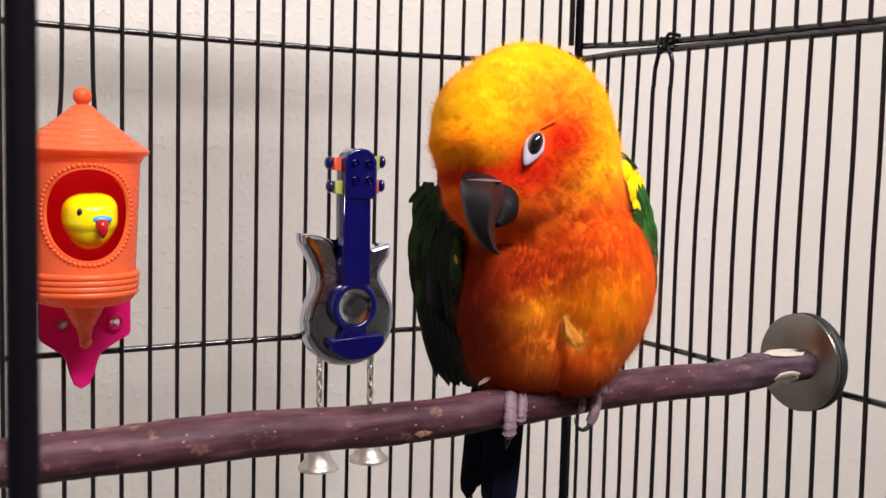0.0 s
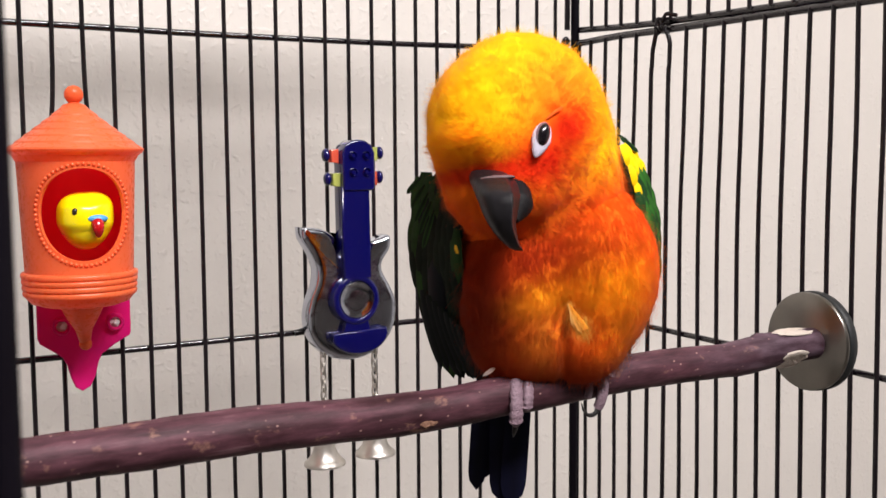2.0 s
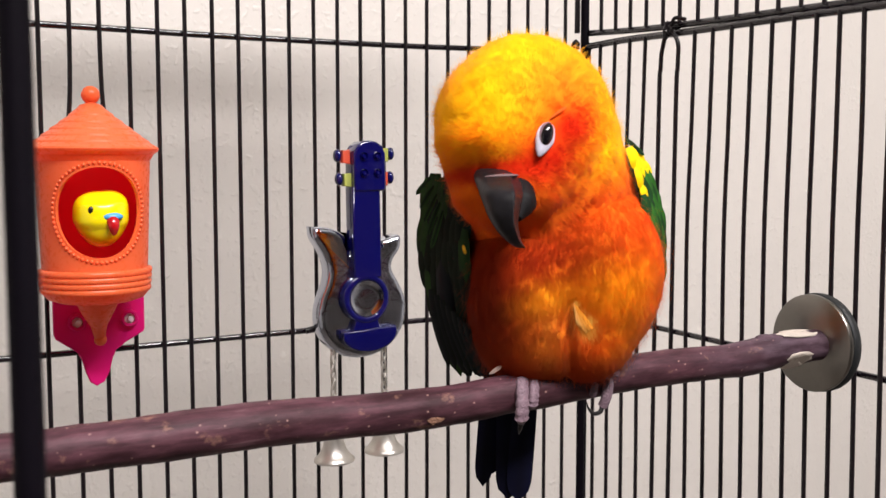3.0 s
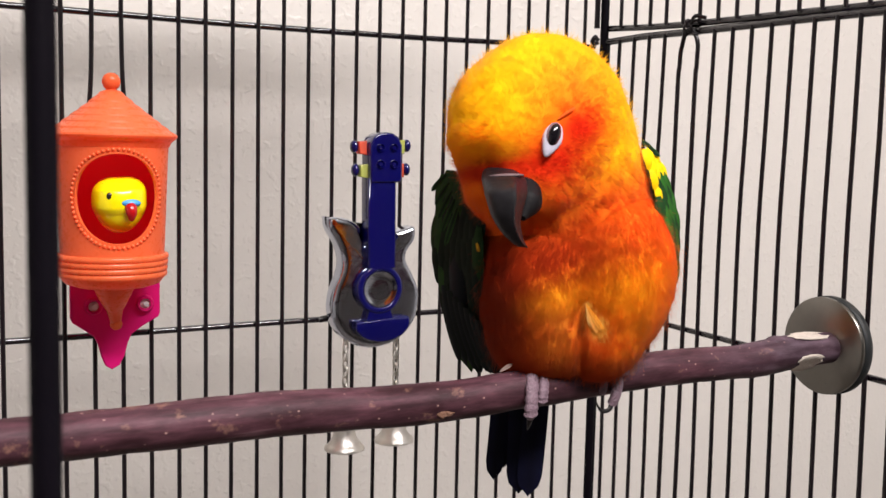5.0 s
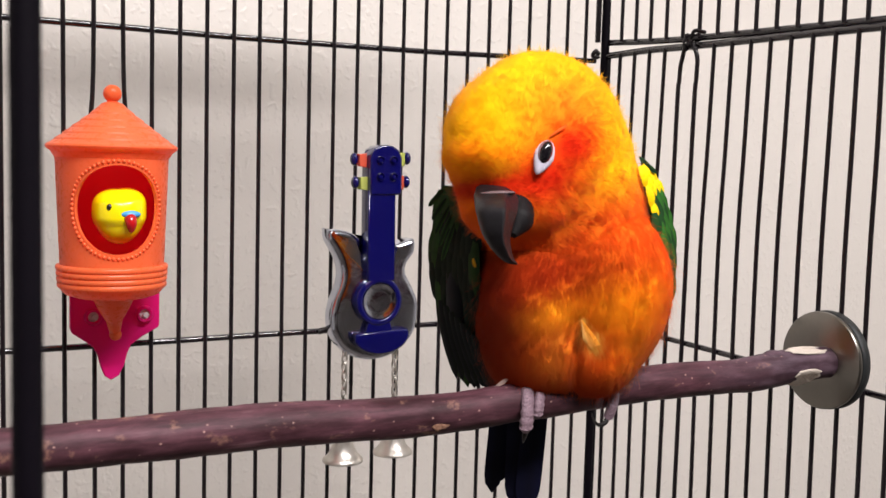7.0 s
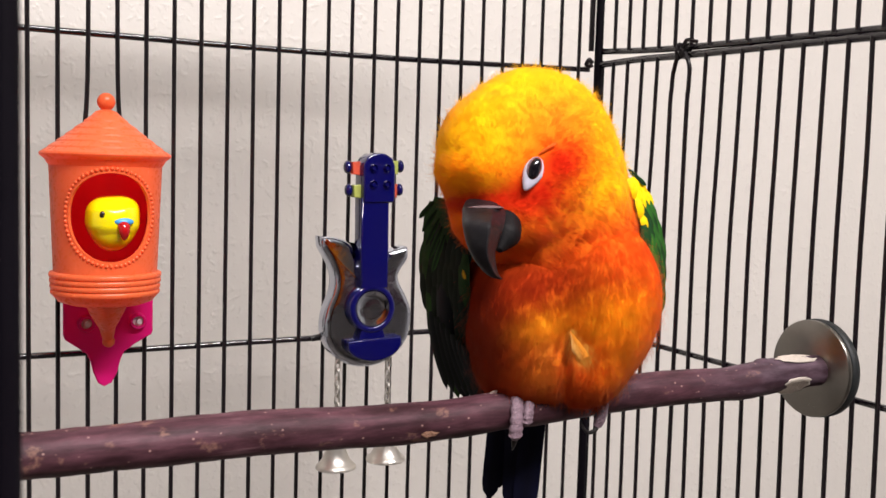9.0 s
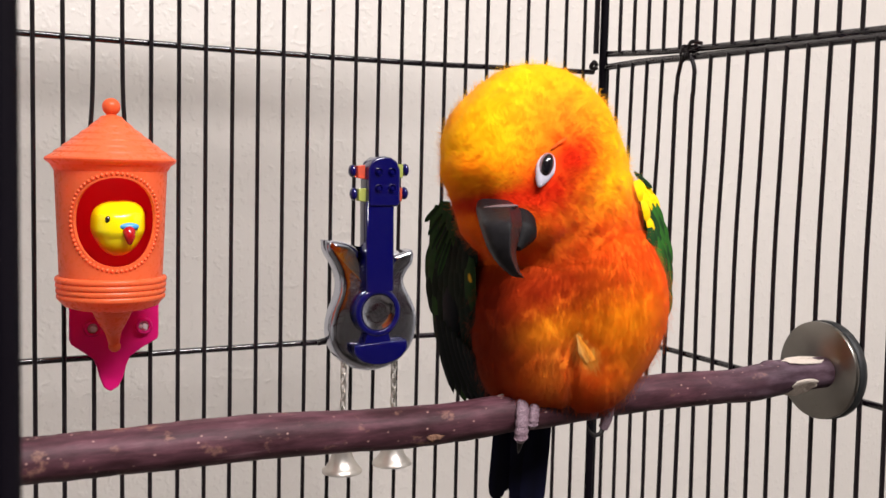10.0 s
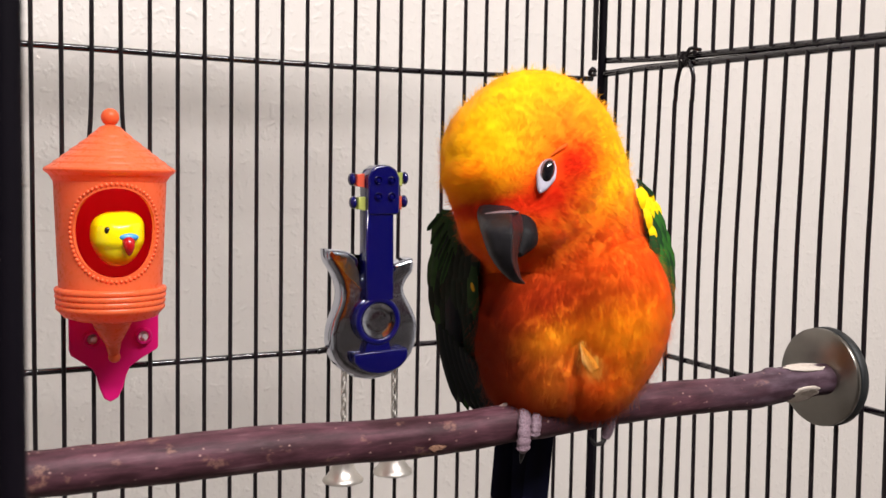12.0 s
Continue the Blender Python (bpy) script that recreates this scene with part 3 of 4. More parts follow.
    for x, zz in ((-0.0062, z(-0.1292)), (0.0160, z(-0.1288))):
        ring = lathe([(0.0022, 0.0194), (0.0024, 0.0170), (0.0033, 0.0168), (0.0038, 0.0176), (0.0040, 0.0197)], 28, "y")
        part("bolt_collar", mesh_of("bolt_collar", *moved(ring, pose(x, 0, zz)), MAGENTA), T)
        boltv = merge(moved(lathe([(0.0, 0.0172), (0.0012, 0.0172), (0.0012, 0.019)], 16, "y"), pose(x + 0.0004, 0, zz)), moved(lathe([(0.0, 0.0185), (0.0024, 0.0186)], 20, "y"), pose(x, 0, zz)))
        part("bolt", mesh_of("bolt", *boltv, CLEAR), T, "small clear plastic bolt")
    # the little yellow budgie in the doorway, one plain figure
    v, f = ball((0, 0, 0), (0.0114, 0.0108, 0.0128), 40, 28)
    nv = []
    for x, y, zz in v:
        u, w = x / 0.0114, zz / 0.0128
        square = math.hypot(u, w) / max(1e-6, (abs(u) ** 2.5 + abs(w) ** 2.5) ** 0.4)
        q = Vector((x * square * 0.97, y, zz * square + 0.0020 * max(0, u) * (zz > 0)))
        if zz > 0.004:
            q.z = 0.004 + (q.z - 0.004) * 0.75
        if zz < -0.002:
            q.x *= 1.0 - 0.30 * min(1, (-zz - 0.002) / 0.01)
        if y < -0.004 and -0.003 < zz < 0.006:
            q.y -= 0.0012
        nv.append(q)
    pieces = [((nv, f), 0), (ball((-0.0052, -0.0100, 0.0030), (0.0013, 0.0009, 0.0016), 14, 10), 1), (ball((0.0028, -0.0110, 0.0002), (0.0042, 0.0020, 0.0017), 20, 12), 2), (tube(smooth_line([(0.0028, -0.0094, -0.0012), (0.0028, -0.0116, -0.0018), (0.0029, -0.0126, -0.0034), (0.0030, -0.0124, -0.0058), (0.0031, -0.0114, -0.0074)], 4), [float(v) for v in np.interp(np.arange(17), (0, 4, 9, 14, 16), (0.0026, 0.0026, 0.0022, 0.0010, 0.0002))], 20), 3)]
    vv, ff, fm = [], [], []
    for (pv, pf), mi in pieces:
        o = len(vv)
        vv += list(pv)
        ff += [tuple(i + o for i in face) for face in pf]
        fm += [mi] * len(pf)
    part("budgie_figure", mesh_of("budgie_figure", vv, ff, [YELLOW, INK, SKY_BLUE, RED], face_mats=fm), T, "glossy yellow budgie head with a red beak", at=pose(0.0016, -0.0098, 0.12 - 0.0828, 0, 0, 2))
    return T


build_bird_house()


# ---- the guitar toy ----
def build_guitar():
    G = thing("guitar_toy", (-0.1458, -0.012, H - 0.1584), "chrome and blue plastic toy guitar hung on the cage bars", "bird toy")
    G.matrix_basis = pose(-0.1458, -0.012, H - 0.1584, 0, -0.9, 0)
    z = lambda v: (v + 0.155) * 1.03
    x = lambda v: v + 0.1485
    out = [(-0.1722, -0.0915), (-0.1660, -0.0920), (-0.1600, -0.0938), (-0.1562, -0.0975), (-0.1560, -0.1040), (-0.1400, -0.1040), (-0.1395, -0.0998), (-0.1345, -0.0980), (-0.1290, -0.0972), (-0.1287, -0.1030), (-0.1325, -0.1085), (-0.1332, -0.1130), (-0.1298, -0.1195), (-0.1270, -0.1260), (-0.1266, -0.1330), (-0.1285, -0.1410), (-0.1340, -0.1480), (-0.1415, -0.1520), (-0.1495, -0.1532), (-0.1575, -0.1518), (-0.1645, -0.1475), (-0.1692, -0.1405), (-0.1705, -0.1325), (-0.1690, -0.1245), (-0.1660, -0.1175), (-0.1652, -0.1110), (-0.1675, -0.1040), (-0.1715, -0.0970)]
    pts = [(x(-0.1485 + (a + 0.1485) * 1.09), z(-0.125 + (b + 0.125) * 1.05)) for a, b in out]
    ring = smooth_line([(a, 0, b) for a, b in pts + [pts[0]]], 4)[:-1]
    outline = [(q.x, q.z) for q in ring]
    part("body", fix_normals(mesh_of("body", *slab(outline, 0.0075, -0.0042, 0.0030, 6, 0.0003), CHROME)), G, "mirror chrome guitar body")
    # neck and rounded headstock
    neck = [(x(-0.1556), z(-0.0715)), (x(-0.1556), z(-0.1150)), (x(-0.1406), z(-0.1150)), (x(-0.1406), z(-0.0715))]
    part("neck", fix_normals(mesh_of("neck", *slab(neck, -0.0002, -0.0092, 0.0009), BLUE)), G, "deep blue plastic neck")
    hd = [(x(-0.1548), z(-0.0735)), (x(-0.1548), z(-0.0560)), (x(-0.1530), z(-0.0522)), (x(-0.1500), z(-0.0503)), (x(-0.1464), z(-0.0498)), (x(-0.1428), z(-0.0503)), (x(-0.1396), z(-0.0522)), (x(-0.1378), z(-0.0560)), (x(-0.1378), z(-0.0720)), (x(-0.1392), z(-0.0738))]
    part("headstock", fix_normals(mesh_of("headstock", *slab(hd, 0.0012, -0.0102, 0.0010), BLUE)), G)
    for dx in (-0.1498, -0.1426):
        for dz in (-0.0572, -0.0650):
            stud = lathe([(0.0, -0.0112), (0.0009, -0.0112), (0.0011, -0.0108), (0.0013, -0.0100), (0.0019, -0.0112), (0.0021, -0.0106), (0.0021, -0.0098)], 18, "y")
            part("stud", mesh_of("stud", *moved(stud, pose(x(dx), 0, z(dz))), BLUE), G)
    for dx, dz, mat, s in ((-0.1572, -0.0572, CLEAR_RED, -1), (-0.1566, -0.0682, CLEAR_YELLOW, -1), (-0.1366, -0.0566, CLEAR_YELLOW, 1), (-0.1370, -0.0680, CLEAR_RED, 1)):
        blk = slab([(x(dx) - 0.0021, z(dz) - 0.0030), (x(dx) + 0.0021, z(dz) - 0.0036), (x(dx) + 0.0021, z(dz) + 0.0034), (x(dx) - 0.0021, z(dz) + 0.0030)], -0.002, -0.0065, 0.0008)
        peg = part("tuning_peg", fix_normals(mesh_of("tuning_peg", *blk, mat)), G, "clear coloured tuning peg")
        part("peg_button", mesh_of("peg_button", *ball((x(dx) + s * 0.0040, -0.0042, z(dz) + 0.0004), (0.0019, 0.0028, 0.0032), 18, 12), BLUE), peg, "blue round button")
    # sound hole: blue ring round a small mirror
    c = pose(x(-0.1488), 0, z(-0.1250))
    prof = [(0.0090, -0.0052), (0.0092, -0.0086), (0.0097, -0.0091), (0.0116, -0.0091), (0.0122, -0.0084), (0.0124, -0.0040)]
    part("sound_ring", mesh_of("sound_ring", *moved(lathe(prof, 56, "y"), c), BLUE), G)
    prof = [(0.0, -0.0085), (0.0045, -0.0085), (0.0080, -0.0084), (0.0085, -0.0088), (0.0089, -0.0088), (0.0092, -0.0078)]
    part("mirror", mesh_of("mirror", *moved(lathe(prof, 56, "y"), c), CHROME), G, "small round mirror in the sound hole")
    web = [(x(-0.1543), z(-0.1340)), (x(-0.1433), z(-0.1340)), (x(-0.1418), z(-0.1400)), (x(-0.1561), z(-0.1400))]
    part("bridge", fix_normals(mesh_of("bridge", *slab(web, -0.0045, -0.0085, 0.0006), BLUE)), G)
    arc = [(x(-0.1618), z(-0.1402)), (x(-0.1335), z(-0.1392))] + [(x(-0.1476) + 0.0152 * math.cos(radians(a)), z(-0.1412) - 0.0100 * math.sin(radians(a))) for a in range(8, 175, 12)]
    part("tailpiece", fix_normals(mesh_of("tailpiece", *slab(arc, -0.0045, -0.0096, 0.0010), BLUE)), G, "deep blue half-moon tailpiece")
    # clamp that ties the toy to the rail
    part("clamp", mesh_of("clamp", *tube(smooth_line([(x(-0.1650), 0.0060, z(-0.1400)), (x(-0.1690), 0.0105, z(-0.1404)), (x(-0.1735), 0.0115, z(-0.1412))], 5), 0.0016, 10), IRON), G)
    # two chains with bells
    for cx, top, bottom in ((-0.1645, -0.1478, -0.1898), (-0.1368, -0.1490, -0.1893)):
        pitch, n = 0.0042, 10
        chain = []
        for k in range(n):
            zz = top - pitch * k - 0.0012
            link = [((0.0015 * math.cos(a)), 0, 0.0029 * math.sin(a)) for a in np.linspace(0, 2 * math.pi, 13)]
            chain.append(moved(tube(link, 0.00058, 6, False), pose(x(cx) + 0.00015 * math.sin(k * 2.2), -0.001, z(zz), 0, 0, 20 if k % 2 else 105)))
        part("chain", mesh_of("chain", *merge(*chain), NICKEL), G, "fine silver link chain")
        prof = [(0.0010, 0.0018), (0.0013, 0.0005), (0.0034, 0.0), (0.0042, -0.0006), (0.0046, -0.0022), (0.0053, -0.0055), (0.0065, -0.0090), (0.0085, -0.0118), (0.0100, -0.0130), (0.0102, -0.0143), (0.0097, -0.0144), (0.0060, -0.0090), (0.0044, -0.0050), (0.0036, -0.0015), (0.0, -0.0012)]
        bell = part("bell", mesh_of("bell", *moved(lathe(prof, 48), pose(x(cx) - 0.0006, -0.001, z(bottom))), NICKEL), G, "small satin silver bell")
        part("clapper", mesh_of("clapper", *ball((x(cx) - 0.0002, -0.001, z(bottom) - 0.0142), (0.0016, 0.0016, 0.0018), 12, 8), NICKEL), bell)
    return G


build_guitar()


# ---- the parrot ----
# Local frame: x across the breast, y away from the viewer, z up; origin on the perch's axis.
def plume_color(kind, x, y, z):
    """Plumage colour by place on the bird (metres, its own frame), some shade painted in."""
    def blob(cx, cz, rx, rz, tilt=0.0):
        c, s = math.cos(tilt), math.sin(tilt)
        dx, dz = x - cx, z - cz
        u, w = (dx * c + dz * s) / rx, (-dx * s + dz * c) / rz
        return math.exp(-(u * u + w * w))
    yellow = np.array(srgb(255, 208, 24))
    gold = np.array(srgb(255, 180, 30))
    orange = np.array(srgb(252, 138, 34))
    deep = np.array(srgb(238, 100, 30))
    red = np.array(srgb(222, 50, 20))
    straw = np.array(srgb(246, 186, 62))
    wob = noise.noise(Vector((x, y, z)) * 160) * 0.5 + noise.noise(Vector((x, y, z)) * 420) * 0.25
    if kind == "head":
        col = orange * 1.0
        lift = min(1, max(0, (z - 0.078 + 0.006 * wob) / 0.020))
        col = col + (gold - col) * lift
        top = min(1, max(0, (z - 0.104 + 0.006 * wob) / 0.018))
        col = col + (yellow - col) * top * (0.9 if x > -0.012 else 0.9 + 22 * (x + 0.012))
        k = blob(-0.028, 0.102, 0.019, 0.020)
        col = col + (np.array(srgb(255, 198, 22)) - col) * min(1, 1.15 * k)
        k = blob(-0.026, 0.0905, 0.014, 0.0085)
        col = col + (np.array(srgb(255, 168, 20)) - col) * min(1, 1.1 * k)
        k = blob(0.026, 0.105, 0.013, 0.034, -0.45)
        col = col + (yellow - col) * min(1, k * 1.2)
        k = blob(0.003, 0.112, 0.016, 0.015, 0.3)
        col = col + (orange - col) * 0.75 * k
        k = blob(0.004, 0.096, 0.0130, 0.0105, 0.45)
        col = col + (red - col) * min(1, 1.05 * k)
        k = blob(-0.003, 0.086, 0.0085, 0.0090, 0.2)
        col = col + (red - col) * min(1, 1.1 * k)
        k = blob(-0.021, 0.0822, 0.020, 0.0042, 0.06)
        col = col + (red * 0.8 - col) * min(1, 1.4 * k)
        k = blob(-0.009, 0.0835, 0.0090, 0.0075)
        col = col + (red - col) * min(1, 1.0 * k)
        k = min(1, max(0, (0.088 - z) / 0.016)) * min(1, max(0, (x + 0.004) / 0.010))
        col = col + (orange * 0.35 + deep * 0.65 - col) * 0.85 * k
        # throat turns deeper orange, with shade below the chin painted in
        low = min(1, max(0, (0.078 - z + 0.25 * (x + 0.03)) / 0.026))
        low *= 1 - 0.55 * min(1, max(0, x / 0.014))
        col = col + (np.array(srgb(214, 76, 26)) - col) * low
        k = blob(-0.034, 0.062, 0.012, 0.018)
        col = col + (deep - col) * 0.8 * k
    else:
        rust_shade = np.array(srgb(178, 44, 20))
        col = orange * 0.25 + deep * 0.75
        patch = noise.noise(Vector((x * 95 + 3, y * 40, z * 120))) + 0.5 * noise.noise(Vector((x * 230, y * 90, z * 260 + 5)))
        col = col + ((gold if patch > 0 else rust_shade) - col) * min(0.20, abs(patch) * 0.28)
        # flank by the dark wing: redder plumage, darkened further as painted shade
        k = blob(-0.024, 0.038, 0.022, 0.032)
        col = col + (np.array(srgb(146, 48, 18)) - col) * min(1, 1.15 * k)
        # upper breast: rust-red feathers plus the head's shade put into the colour
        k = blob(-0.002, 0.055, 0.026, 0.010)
        col = col + (rust_shade * 0.9 - col) * 0.8 * k
        # lower belly: rust-red feathers with underside shade painted in
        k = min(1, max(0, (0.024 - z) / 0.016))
        col = col + (rust_shade * 0.9 - col) * 0.8 * k
        k = blob(0.024, 0.044, 0.015, 0.008, 0.3)
        col = col + (gold - col) * 0.8 * k
        k = blob(0.000, 0.0405, 0.010, 0.0050, 0.25)
        col = col + (gold - col) * 0.6 * k
        k = blob(0.000, 0.027, 0.006, 0.012)
        col = col + (straw * 0.7 - col) * 0.3 * k
        k = blob(0.028, 0.032, 0.010, 0.012)
        col = col + (gold - col) * 0.5 * k
        t = ((x - 0.0086) * 0.0062 - (z - 0.0370) * 0.0112) / (0.0062 ** 2 + 0.0112 ** 2)
        off = abs((x - 0.0086) * 0.0112 + (z - 0.0370) * 0.0062) / math.hypot(0.0062, 0.0112)
        if 0 < t < 1:
            k = min(1, max(0, 1.7 - off / (0.0008 + 0.0022 * t))) * min(1, 5 * (1 - t))
            col = col + (np.array(srgb(255, 198, 88)) - col) * k
        # dark slit of the parting: crease shade put into the colour
        k = blob(0.0074, 0.0310, 0.0011, 0.0038)
        col = col + (np.array(srgb(112, 62, 30)) - col) * 0.8 * k
    return np.clip(col * (1 + 0.12 * wob), 0.0, 1.0)


def implicit(blobs, k, puffs=0.0, groove=0.0, shrink=0.0):
    """Signed distance, roughly, to a smooth union of ellipsoids (centre, radii)."""
    cs = np.array([b[0] for b in blobs])
    rs = np.array([b[1] for b in blobs])

    def f(p):
        d = (p[:, None, :] - cs) / rs
        n = np.linalg.norm(d, axis=2)
        g = np.linalg.norm(d / rs, axis=2) + 1e-9
        sd = n * (n - 1) / g
        q = p * 1000
        puff = np.sin(q[:, 0] * 0.42 + 1.3 * np.sin(q[:, 2] * 0.31)) * np.sin(q[:, 2] * 0.38 + 1.1 * np.sin(q[:, 0] * 0.27))
        fine = np.sin(q[:, 0] * 0.95 + 1.9 * np.sin(q[:, 2] * 0.50)) * np.sin(q[:, 2] * 0.85 + 1.6 * np.sin(q[:, 0] * 0.61))
        cleft = 0.0
        if groove:
            slit = 0.0072 + 0.35 * (p[:, 2] - 0.036) * (p[:, 2] > 0.028)
            cleft = groove * np.exp(-((p[:, 0] - slit) / 0.0016) ** 2) * np.clip((0.041 - p[:, 2]) / 0.004, 0, 1) * (p[:, 1] < 0.01)
        return -k * np.log(np.exp(-sd / k).sum(1)) + puffs * puff + 0.25 * puffs * fine + cleft + shrink
    return f


def star_surface(f, centre, reach=0.09, sub=6):
    """The surface of f as seen from a centre inside it."""
    bm = bmesh.new()
    bmesh.ops.create_icosphere(bm, subdivisions=sub, radius=1.0)
    dirs = np.array([v.co[:] for v in bm.verts])
    faces = [[v.index for v in fc.verts] for fc in bm.faces]
    bm.free()
    c = np.array(centre)
    lo, hi = np.zeros(len(dirs)), np.full(len(dirs), reach)
    for _ in range(40):
        mid = (lo + hi) / 2
        inside = f(c + dirs * mid[:, None]) < 0
        lo, hi = np.where(inside, mid, lo), np.where(inside, hi, mid)
    return c + dirs * lo[:, None], faces


def paint(me, colors):
    at = me.color_attributes.new("plumage", "FLOAT_COLOR", "POINT")
    flat = np.ones((len(colors), 4), dtype=np.float32)
    flat[:, :3] = colors
    at.data.foreach_set("color", flat.ravel())


def feather_coat(rng, f, verts, faces, colors, count, length, width, flow, lift=0.12, keep=None, clumps=900, relief=0.05):
    """Many fine overlapping feathers on the surface: vertices, faces, colours, and the coat's own soft normals."""
    tri = np.array(faces)
    a, b, c = verts[tri[:, 0]], verts[tri[:, 1]], verts[tri[:, 2]]
    area = np.linalg.norm(np.cross(b - a, c - a), axis=1)
    pick = rng.choice(len(tri), size=count, p=area / area.sum())
    u, w = rng.random(count), rng.random(count)
    flip = u + w > 1
    u[flip], w[flip] = 1 - u[flip], 1 - w[flip]
    p = a[pick] + (b - a)[pick] * u[:, None] + (c - a)[pick] * w[:, None]
    col = colors[tri[pick, 0]] * (1 - u - w)[:, None] + colors[tri[pick, 1]] * u[:, None] + colors[tri[pick, 2]] * w[:, None]
    e = 1e-4
    n = np.stack([f(p + np.eye(3)[k] * e) - f(p - np.eye(3)[k] * e) for k in range(3)], 1)
    n /= np.linalg.norm(n, axis=1)[:, None]
    if keep is not None:
        ok = keep(p, n)
        p, n, col = p[ok], n[ok], col[ok]
    m = len(p)
    # clumps: each fine feather belongs to one small contour feather and closes towards its midline
    seeds = p[rng.choice(m, size=clumps, replace=False)]
    own = np.concatenate([np.argmin((seeds ** 2).sum(1) - 2 * chunk @ seeds.T, axis=1) for chunk in np.array_split(p + rng.normal(0, 0.0007, (m, 3)), 12)])
    off = p - seeds[own]
    reach = math.sqrt(area.sum() / 2 / clumps / math.pi)
    # tufts: neighbouring feathers lean together
    q = p * 1000
    tuft = np.stack([np.sin(q[:, 0] * 0.6 + 1.7 * np.sin(q[:, 2] * 0.35)), np.sin(q[:, 1] * 0.7 + 2.0 * np.sin(q[:, 0] * 0.4)), np.sin(q[:, 2] * 0.5 + 1.9 * np.sin(q[:, 0] * 0.45))], 1)
    way = flow(p)
    way /= np.linalg.norm(way, axis=1)[:, None] + 1e-9
    along = np.clip((off * way).sum(1) / reach, -1, 1)
    across = off - way * (off * way).sum(1)[:, None]
    d = way + 0.10 * tuft - 0.12 * across / reach + rng.normal(0, 0.20, (m, 3))
    d -= n * (d * n).sum(1)[:, None]
    d /= np.linalg.norm(d, axis=1)[:, None] + 1e-9
    s = np.cross(n, d)
    L = (length(p) * rng.uniform(0.7, 1.3, m))[:, None]
    W = (width(p) * rng.uniform(0.8, 1.2, m))[:, None]
    out = (lift * rng.uniform(0.4, 1.6, m) * (1.0 + 0.5 * along))[:, None]
    base = p - n * 0.0003
    tip = p + d * L + n * L * out
    V = np.stack([base - s * W * 0.5, base + s * W * 0.5, tip], 1).reshape(-1, 3)
    F = (np.arange(m)[:, None] * 3 + np.array([1, 0, 2])).tolist()
    shade = rng.uniform(0.98, 1.02, (m, 1)) * rng.uniform(0.96, 1.04, (clumps, 1))[own] * np.stack([np.ones(clumps), rng.uniform(1 - 0.05 - 0.6 * relief, 1 + 0.05 + 0.6 * relief, clumps), np.ones(clumps)], 1)[own]
    C = np.repeat(np.clip(col * shade, 0, 1), 3, axis=0)
    bent = n + relief * across / reach + relief * way * along[:, None] + 0.015 * tuft + 0.02 * rng.normal(0, 1, (m, 3)) + 0.05 * d
    N = np.repeat(bent / np.linalg.norm(bent, axis=1)[:, None], 3, axis=0)
    return V, F, C, N


def blade(rng, root, tip, width, normal, bend=0.0, color=(0.02, 0.05, 0.02), edge=None, n=9, tip_round=0.35):
    """One stiff feather from root to tip: a curved vane with a raised shaft."""
    root, tip, normal = Vector(root), Vector(tip), Vector(normal).normalized()
    d = tip - root
    side = d.cross(normal).normalized()
    V, F, C = [], [], []
    for i in range(n + 1):
        t = i / n
        w = width * min(1, 0.45 + 1.8 * t) * (1 if t < 1 - tip_round else math.sqrt(max(0.0, 1 - ((t - 1 + tip_round) / tip_round) ** 2)) + 0.02)
        p = root + d * t + normal * (bend * math.sin(math.pi * t))
        V += [p - side * w * 0.5 - normal * w * 0.10, p + normal * w * 0.05, p + side * w * 0.5 - normal * w * 0.10]
        c = np.array(color)
        ce = np.array(edge if edge is not None else color)
        j = rng.uniform(0.85, 1.15)
        C += [ce * j, c * j, ce * j]
    for i in range(n):
        o = i * 3
        F += [(o, o + 1, o + 4, o + 3), (o + 1, o + 2, o + 5, o + 4)]
    return V, F, C


def join(items):
    V, F, C = [], [], []
    for v, f, c in items:
        o = len(V)
        V += list(v)
        F += [tuple(i + o for i in fc) for fc in f]
        C += list(c)
    return V, F, C


def feathered(name, vfc, mat, parent, label="", at=None, kind=""):
    V, F, C = vfc[:3]
    me = mesh_of(name, V, F, mat, sharp=0)
    paint(me, np.array(C))
    if len(vfc) > 3:
        me.normals_split_custom_set_from_vertices(np.asarray(vfc[3]).tolist())
    return tagged(part(name, me, parent, label, at), kind=kind)


BIRD_AT = Matrix.Translation((-0.1479, -0.175, H - 0.1487)) @ Matrix.Rotation(radians(-28.23), 4, "Z") @ Matrix.Rotation(radians(-4.92), 4, "X") @ Matrix.Rotation(radians(-1.53), 4, "Y")
NECK = Vector((0.004, 0.008, 0.070))  # pivot of the head
EYE = Vector((-0.0050, -0.0336, 0.0928))
EYE_N = Vector((0.30, -0.95, 0.06)).normalized()


